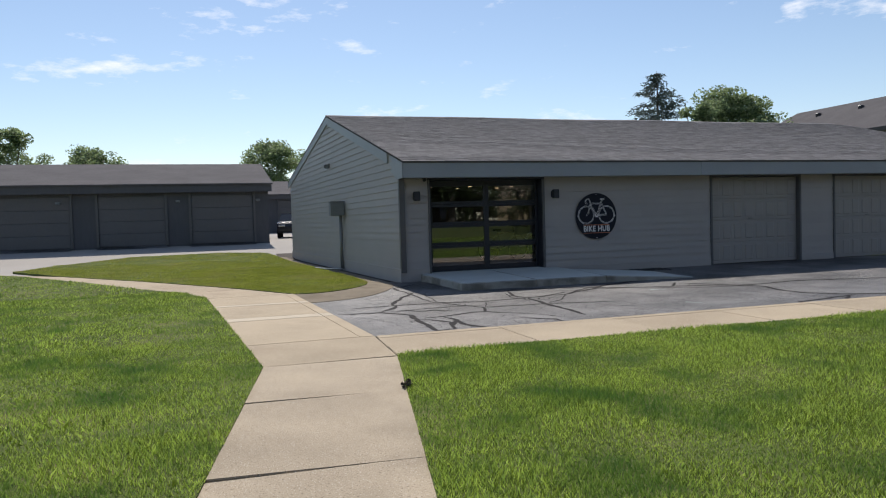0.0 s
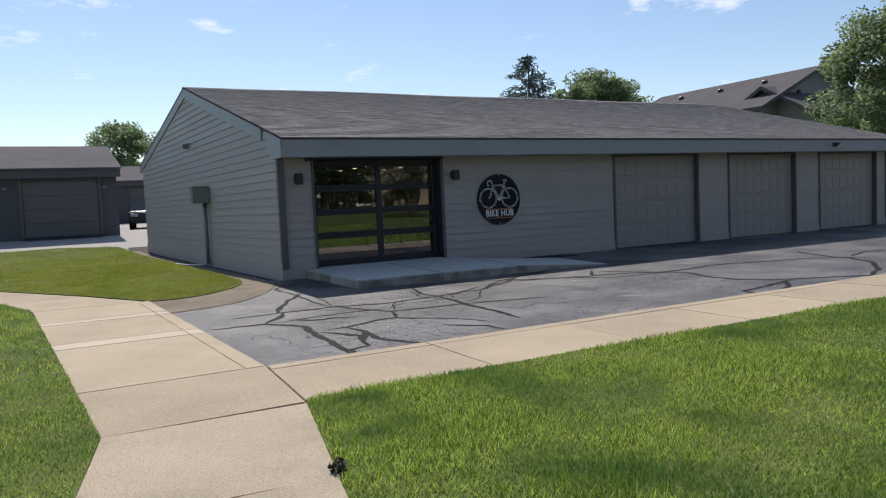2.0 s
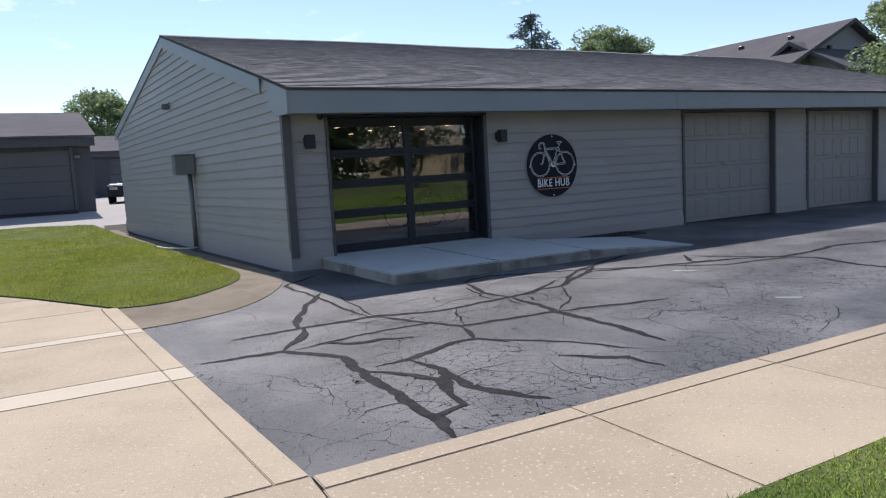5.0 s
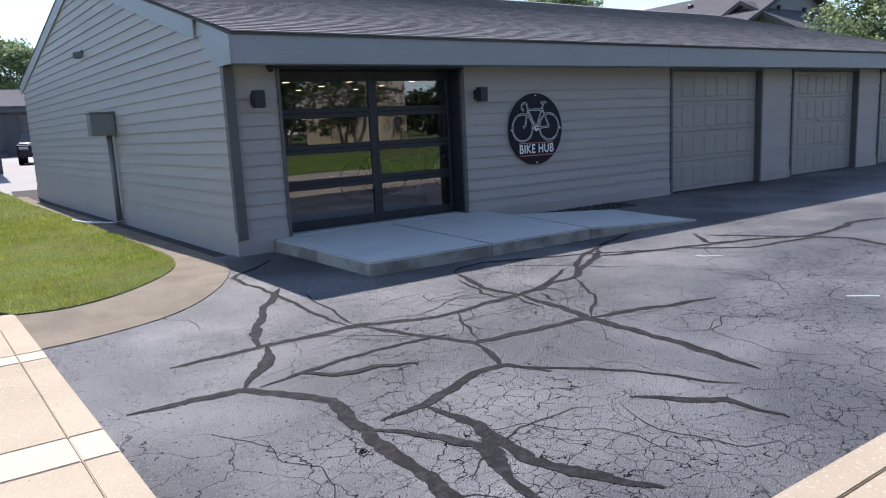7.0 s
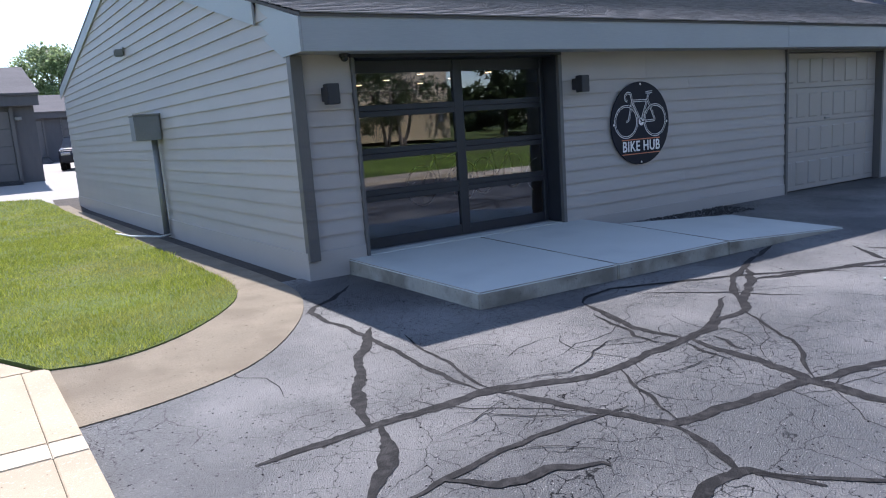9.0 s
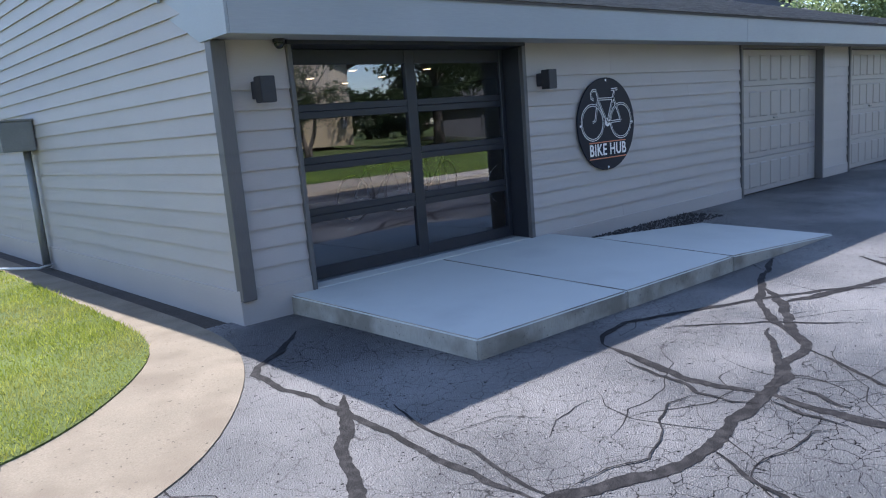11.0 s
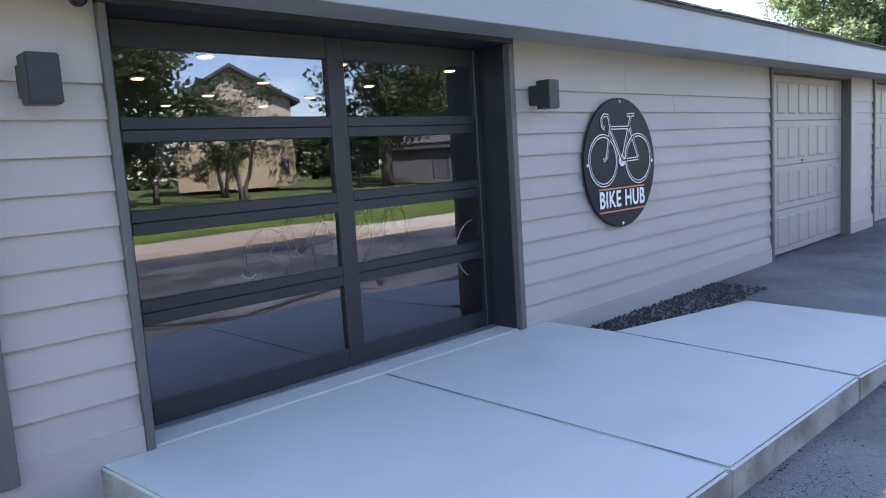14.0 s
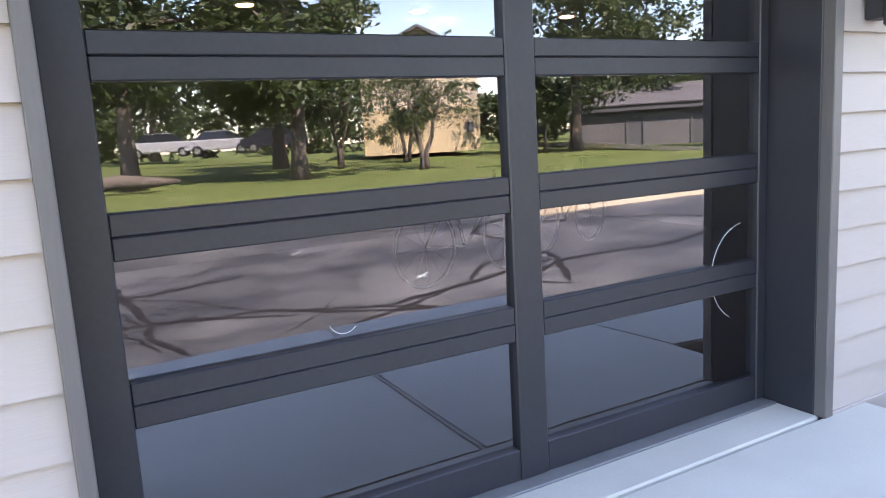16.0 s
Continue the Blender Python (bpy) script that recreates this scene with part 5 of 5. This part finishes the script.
tree((-13, 95, 1.8), 9.6, 5.0, 26, "distant pale green tree behind the far garages", 0.15, 90, 200, 0.16)
tree((-33, 92, 1.8), 10.5, 5.0, 27, "distant broadleaf tree behind the garages", 0.15, 90, 200, 0.16)
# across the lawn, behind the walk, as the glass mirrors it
tree((19.3, -8.5, 0.95), 5.2, 2.6, 31, "small open multi-stemmed ornamental tree on the lawn", 0.35, 34, 60, 0.09, 0.2, 2, foliage=LEAF_SHADED)
tree((17.2, -12.6, 1.15), 5.0, 2.8, 32, "small ornamental tree with thin crooked stems", 0.35, 36, 60, 0.09, 0.0, 3, foliage=LEAF_SHADED)
tree((29.3, -13.4, 0.65), 3.7, 1.5, 33, "small dense round-crowned street tree", 0.35, 40, 110, 0.09, foliage=LEAF_SHADED)
tree((31.5, -13.5, 1.2), 11.0, 4.2, 34, "tall leafy tree beside the garages", 0.2, 90, 110, 0.15, foliage=LEAF_SHADED)
tree((39.0, -6.0, 1.0), 10.5, 4.5, 35, "tall leafy tree behind the garages", 0.2, 80, 100, 0.16, foliage=LEAF_SHADED)
tree((13.8, -8.0, 0.75), 10.0, 3.8, 36, "large dark shade tree with a thick trunk", 0.25, 80, 110, 0.16, foliage=LEAF_SHADED)
tree((8.0, -8.5, 0.9), 10.0, 3.8, 37, "large shade tree beside a fallen log", 0.28, 80, 110, 0.15, foliage=LEAF_SHADED)
tree((4.0, -17.0, 1.3), 12.0, 4.5, 38, "large dark shade tree on the lawn", 0.25, 80, 110, 0.16, foliage=LEAF_SHADED)
tree((15.5, -16.0, 1.2), 10.5, 4.4, 45, "dense shade tree behind the ornamental trees", 0.2, 90, 160, 0.14, foliage=LEAF_SHADED)
tree((21.5, -14.5, 1.2), 4.6, 2.2, 46, "small open ornamental tree before the brick wall", 0.35, 34, 90, 0.08, 0.1, 2, foliage=LEAF_SHADED)
tree((44, -22, 1.3), 12.0, 6.0, 39, "tall dark green tree with a broad crown", 0.1, 80, 100, 0.22, foliage=LEAF_SHADED)
tree((14, -46, 1.8), 12.0, 7.0, 40, "tall dark green tree beyond the car park", 0.1, 80, 100, 0.22, foliage=LEAF_SHADED)
tree((-6, -40, 1.8), 13.0, 7.0, 41, "tall dark green tree beyond the lawn", 0.1, 80, 100, 0.22, foliage=LEAF_SHADED)


# belt of trees closing the view beyond the car park
rnd = random.Random(77)
belt = []
for k in range(560):
    a = rnd.uniform(200, 345)
    d = rnd.uniform(66, 74)
    belt.append((12 + d * math.cos(radians(a)), d * math.sin(radians(a)), 0.8 + rnd.uniform(0, 1) * (8 + 3 * math.sin(a * 0.3)), rnd.uniform(1.2, 2.4)))
v, f = leaf_cloud(rnd, belt, 110, 0.36)
tagged(raw("woods", v, f, LEAF_SHADED), "distant belt of broadleaf woods beyond the lawns", "woods", kind="stuff")


def shrub(at, size, seed, label):
    rnd = random.Random(seed)
    t = thing("shrub", at, label, "shrub")
    cl = [(rnd.uniform(-1, 1) * size[0], rnd.uniform(-1, 1) * size[1], rnd.uniform(0.2, 0.85) * size[2], 0.45) for k in range(26)]
    v, f = leaf_cloud(rnd, cl, 120, 0.07)
    raw("foliage", v, f, LEAF_SHADED, t)
    bm = bmesh.new()
    for k in range(5):
        tube(bm, [(0.1 * k - 0.2, 0, -0.3), (0.3 * k - 0.6, 0.1, size[2] * 0.6)], [0.03, 0.015], 5)
    ob = new("stems", mesh_of("stems", bm, BARK))
    ob.parent = t


shrub((23.2, -19.2, 1.25), (1.6, 0.8, 1.7), 51, "clipped dark green shrub before the brick wall")
shrub((31.0, -17.6, 1.3), (0.8, 0.6, 1.0), 52, "low green shrub beside the brick house")
bm = bmesh.new()
rnd = random.Random(8)
tube(bm, [(6.6, -7.0, 0.72), (7.4, -7.3, 0.86), (8.4, -7.2, 0.78), (9.4, -7.6, 0.72)], [0.22, 0.25, 0.2, 0.08], 9)
single("fallen_log", bm, BARK, "grey weathered log lying on the lawn", "log", smooth=True)


back_walk = thing("pavement_back", (33, -10, 0.4), "pale concrete path beyond the lawn", "footpath", kind="structure")
for k in range(8):
    ya, yb = -18 + k * 1.8, -16.22 + k * 1.8
    slab_piece(back_walk, [(32.2 + 0.12 * (ya + 18), ya), (33.5 + 0.12 * (ya + 18), ya), (33.5 + 0.12 * (yb + 18), yb), (32.2 + 0.12 * (yb + 18), yb)], WALK_PALE, 0.03)


# ---------------------------------------------------------------- vehicles
def car(at, turn, paint, label):
    c = thing("car", (0, 0, 0), label, "car", "parked cars")
    side = [(-2.2, 0.35), (-2.25, 0.75), (-2.1, 0.98), (-1.5, 1.05), (-0.95, 1.5), (0.75, 1.52), (1.45, 1.08), (2.05, 0.95), (2.2, 0.7), (2.2, 0.35)]
    low = [(x, min(z, 1.02)) for x, z in side]
    bm = bmesh.new()
    solid(bm, [(x, -0.88, z) for x, z in low], [(x, 0.88, z) for x, z in low])
    part("body", soften(bm, 0.07, 3), paint, c, smooth=False)
    bm = bmesh.new()
    solid(bm, [(-1.55, -0.8, 1.0), (1.45, -0.8, 1.0), (0.72, -0.68, 1.5), (-0.95, -0.68, 1.5)], [(-1.55, 0.8, 1.0), (1.45, 0.8, 1.0), (0.72, 0.68, 1.5), (-0.95, 0.68, 1.5)])
    part("glasshouse", soften(bm, 0.04, 2), CAR_GLASS, c)
    bm = bmesh.new()
    box(bm, -0.92, 0.68, -0.66, 0.66, 1.495, 1.53)
    part("car_roof", soften(bm, 0.015), paint, c)
    for x in (-1.38, 1.38):
        for s in (-1, 1):
            wheel = part("wheel", disc(bmesh.new(), (x, s * 0.90, 0.33), (0, -s, 0), 0.33, 0.2, 20), RUBBER, c)
            part("rim", disc(bmesh.new(), (x, s * 0.905, 0.33), (0, -s, 0), 0.2, 0.1, 14), CHROME, wheel)
    for s in (-0.6, 0.6):
        bm = bmesh.new()
        box(bm, -2.25, -2.15, s - 0.18, s + 0.18, 0.7, 0.84)
        part("tail_light", soften(bm, 0.02), SIGN_ORANGE, c)
        bm = bmesh.new()
        box(bm, 2.1, 2.21, s - 0.2, s + 0.2, 0.68, 0.82)
        part("headlight", soften(bm, 0.02), CHROME, c)
    c.matrix_basis = pose(*at, 0, 0, turn)
    return c


car((5.6, 47.0, turf_z(5.6, 47) - 0.06), 262, CAR_DARK, "dark parked car on the pale drive")
car((16.0, -31, turf_z(16, -31)), 15, CAR_SILVER, "silver parked car beyond the lawn")
car((19.4, -30, turf_z(19.4, -30)), 15, CAR_DARK, "dark parked car beyond the lawn")
car((12.5, -32, turf_z(12.5, -32)), 15, CAR_SILVER, "pale parked car beyond the lawn")


# ---------------------------------------------------------------- bicycles in the room
def bicycle(at, turn, label):
    b = thing("bicycle", (0, 0, 0), label, "bicycle", "bicycles in the bike room")
    for x in (-0.52, 0.52):
        ring = [(x + 0.335 * math.cos(k * math.tau / 40), 0, 0.345 + 0.335 * math.sin(k * math.tau / 40)) for k in range(40)]
        bm = bmesh.new()
        tube(bm, ring, 0.018, 7, True)
        wheel = part("wheel", bm, RUBBER, b, smooth=True)
        bm = bmesh.new()
        for k in range(12):
            a = k * math.tau / 12
            tube(bm, [(x, 0.0, 0.345), (x + 0.32 * math.cos(a), 0, 0.345 + 0.32 * math.sin(a))], 0.002, 4)
        part("spokes", bm, LAMP_BLACK, wheel)
    bm = bmesh.new()
    for p, q in (((-0.52, 0, 0.345), (-0.06, 0, 0.30)), ((-0.06, 0, 0.30), (-0.2, 0, 0.85)), ((-0.2, 0, 0.78), (-0.52, 0, 0.345)), ((-0.18, 0, 0.76), (0.36, 0, 0.82)), ((-0.06, 0, 0.30), (0.37, 0, 0.75)), ((0.34, 0, 0.95), (0.52, 0, 0.345))):
        tube(bm, [p, q], 0.016, 8)
    part("frame", bm, CAR_DARK, b, smooth=True)
    bm = bmesh.new()
    tube(bm, [(0.42, -0.28, 0.98), (0.34, -0.1, 0.99), (0.34, 0.1, 0.99), (0.42, 0.28, 0.98)], 0.014, 8)
    part("handlebar", bm, LAMP_BLACK, b, smooth=True)
    bm = bmesh.new()
    box(bm, -0.34, -0.08, -0.06, 0.06, 0.85, 0.90)
    part("saddle", soften(bm, 0.02, 2), RUBBER, b)
    b.matrix_basis = pose(*at, 0, 0, turn)


bicycle((8.6, 19.2, RZ0), 12, "bicycle with thin tyres parked in the dim room")
bicycle((10.3, 19.9, RZ0), 20, "second bicycle parked in the dim room")

# clump of dry leaves at the edge of the walk
rnd = random.Random(3)
v, f = leaf_cloud(rnd, [(2.08, 5.62, turf_z(2, 5.6) + 0.03, 0.05)], 60, 0.02)
tagged(raw("dry_leaves", v, f, DIRT), "small dark clump of dead leaves beside the walk", "leaves", kind="stuff")

# curved scratches on the glass
for k, (cx, cz, r, a0, a1) in enumerate(((7.95, 1.10, 0.22, 100, 240), (6.98, 1.28, 0.25, 150, 215), (6.05, 1.22, 0.05, 200, 320))):
    bm = bmesh.new()
    tube(bm, [(cx + r * math.cos(radians(a0 + (a1 - a0) * i / 16)), GLASS_Y - 0.006, cz + r * math.sin(radians(a0 + (a1 - a0) * i / 16))) for i in range(17)], 0.0012, 4)
    part("scratch", bm, SCRATCH, glass_door, "thin pale curved scratch")


# ---------------------------------------------------------------- shingles
COURSE, TAB = 0.142, 0.31
slope = math.atan2(RIDGE_Z - EAVE_Z, RIDGE_Y - EAVE_Y)
run = math.hypot(RIDGE_Z - EAVE_Z, RIDGE_Y - EAVE_Y)
rnd = random.Random(12)


def shingle_verts(w):
    return [(0.002, -0.006, 0.016), (w - 0.002, -0.006, 0.016), (w - 0.002, COURSE + 0.01, 0.004), (0.002, COURSE + 0.01, 0.004), (0.002, -0.006, 0.0), (w - 0.002, -0.006, 0.0)]


SH_FACES = [(0, 1, 2, 3), (4, 5, 1, 0)]
widths = (0.17, 0.23, 0.29, 0.34)
piece_meshes = []
for w in widths:
    me = bpy.data.meshes.new("shingle")
    me.from_pydata(shingle_verts(w), [], SH_FACES)
    me.materials.append(SHINGLE_PIECE)
    piece_meshes.append(me)
tilt = Matrix.Rotation(slope, 4, "X")
verts, faces, count = [], [], 0
rows = int(run / COURSE)
for r in range(rows):
    s = r * COURSE
    y, z = EAVE_Y - 0.012 + s * math.cos(slope), EAVE_Z + 0.001 + s * math.sin(slope)
    x = skew(y) - 0.045
    while x < END_X + 0.44:
        k = rnd.randrange(4)
        w = widths[k]
        lift = rnd.choice((0.0, 0.001, 0.002, 0.003))
        m = Matrix.Translation((x, y, z + lift)) @ tilt
        if count < 300 and r < 16 and x < 9.5:
            shared("shingle", piece_meshes[k], roof, Matrix.Translation(-roof.location) @ m)
            count += 1
        else:
            i = len(verts)
            verts += [m @ Vector(v) for v in shingle_verts(w)]
            faces += [tuple(i + j for j in f) for f in SH_FACES]
        x += w
ob = raw("shingles", [v - roof.location for v in verts], faces, SHINGLE, roof)
tagged(ob, "overlapping brown-grey shingle tabs", kind="stuff")
# ridge caps
me = bpy.data.meshes.new("ridge_cap")
me.from_pydata([(0, -0.14, -0.036), (0.3, -0.14, -0.036), (0.3, 0, 0.012), (0, 0, 0.012), (0, 0.14, -0.022), (0.3, 0.14, -0.022), (0, -0.14, -0.05), (0.3, -0.14, -0.05)], [], [(0, 1, 2, 3), (3, 2, 5, 4), (6, 7, 1, 0)])
me.materials.append(SHINGLE_PIECE)
x = skew(RIDGE_Y) - 0.04
while x < END_X + 0.2:
    shared("ridge_cap", me, roof, Matrix.Translation(Vector((x, RIDGE_Y, RIDGE_Z + 0.02 + 0.01 * math.sin(x * 0.9) )) - roof.location))
    x += 0.295


# ---------------------------------------------------------------- grass blades
def inside(ring, px, py):
    hit = np.zeros(len(px), bool)
    n = len(ring)
    for i in range(n):
        (x0, y0), (x1, y1) = ring[i], ring[(i + 1) % n]
        if y0 == y1:
            continue
        cross = ((y0 > py) != (y1 > py)) & (px < (x1 - x0) * (py - y0) / (y1 - y0) + x0)
        hit ^= cross
    return hit


def grass(name, ring, areas, label, seed, mat=BLADE):
    """Blades over a lawn; areas: x0, x1, y0, y1, blades a square metre, height, width."""
    rng = np.random.default_rng(seed)
    vs = []
    for x0, x1, y0, y1, density, height, width in areas:
        n = int((x1 - x0) * (y1 - y0) * density)
        px, py = rng.uniform(x0, x1, n), rng.uniform(y0, y1, n)
        keep = inside(ring, px, py)
        px, py = px[keep], py[keep]
        n = len(px)
        pz = np.array([turf_z(a, b) for a, b in zip(px, py)]) + 0.002
        ang, lean = rng.uniform(0, 2 * np.pi, n), rng.uniform(0, 2 * np.pi, n)
        patch = 0.75 + 0.35 * np.sin(px * 2.3 + 1.7 * np.sin(py * 1.9)) * np.cos(py * 2.7)
        h = height * rng.uniform(0.5, 1.25, n) * patch
        w = width * rng.uniform(0.6, 1.3, n)
        tip = h * rng.uniform(0.2, 0.95, n)
        a = np.stack([px - w * np.cos(ang), py - w * np.sin(ang), pz], 1)
        b = np.stack([px + w * np.cos(ang), py + w * np.sin(ang), pz], 1)
        c = np.stack([px + tip * np.cos(lean), py + tip * np.sin(lean), pz + h], 1)
        vs.append(np.stack([a, b, c], 1).reshape(-1, 3))
    v = np.concatenate(vs).astype(np.float32)
    n = len(v) // 3
    me = bpy.data.meshes.new(name)
    me.vertices.add(len(v))
    me.vertices.foreach_set("co", v.ravel())
    me.loops.add(len(v))
    me.loops.foreach_set("vertex_index", np.arange(len(v), dtype=np.int32))
    me.polygons.add(n)
    me.polygons.foreach_set("loop_start", np.arange(0, len(v), 3, dtype=np.int32))
    me.update(calc_edges=True)
    me.materials.append(mat)
    return tagged(new(name, me), label, "grass", kind="stuff")


grass("grass_left", LAWN_LEFT, [(-3, 2.4, 1.5, 5, 6500, 0.046, 0.0034), (-4, 1.2, 5, 9, 4500, 0.042, 0.0034), (-7, 1.2, 9, 16, 1500, 0.045, 0.005), (-14, 0, 5, 29, 180, 0.05, 0.012)], "short mown grass blades beside the walk", 1)
grass("grass_right", LAWN_RIGHT, [(1.3, 5, 2, 7.1, 7000, 0.046, 0.0036), (5, 9, 2, 7.1, 4500, 0.046, 0.0042), (9, 15, 1.5, 7.1, 1600, 0.045, 0.0055), (15, 30, 0, 7.1, 200, 0.05, 0.014)], "short mown grass blades along the footpath", 2)
grass("grass_island", ISLE, [(-0.5, 4.2, 13.5, 17.3, 3000, 0.05, 0.0036), (0, 4.2, 17.3, 23, 1900, 0.05, 0.005), (-6, 4, 23, 32.5, 600, 0.05, 0.009), (-6, 0, 17.3, 23, 600, 0.05, 0.009)], "bright mown grass blades on the island", 3, BLADE_SUNNY)
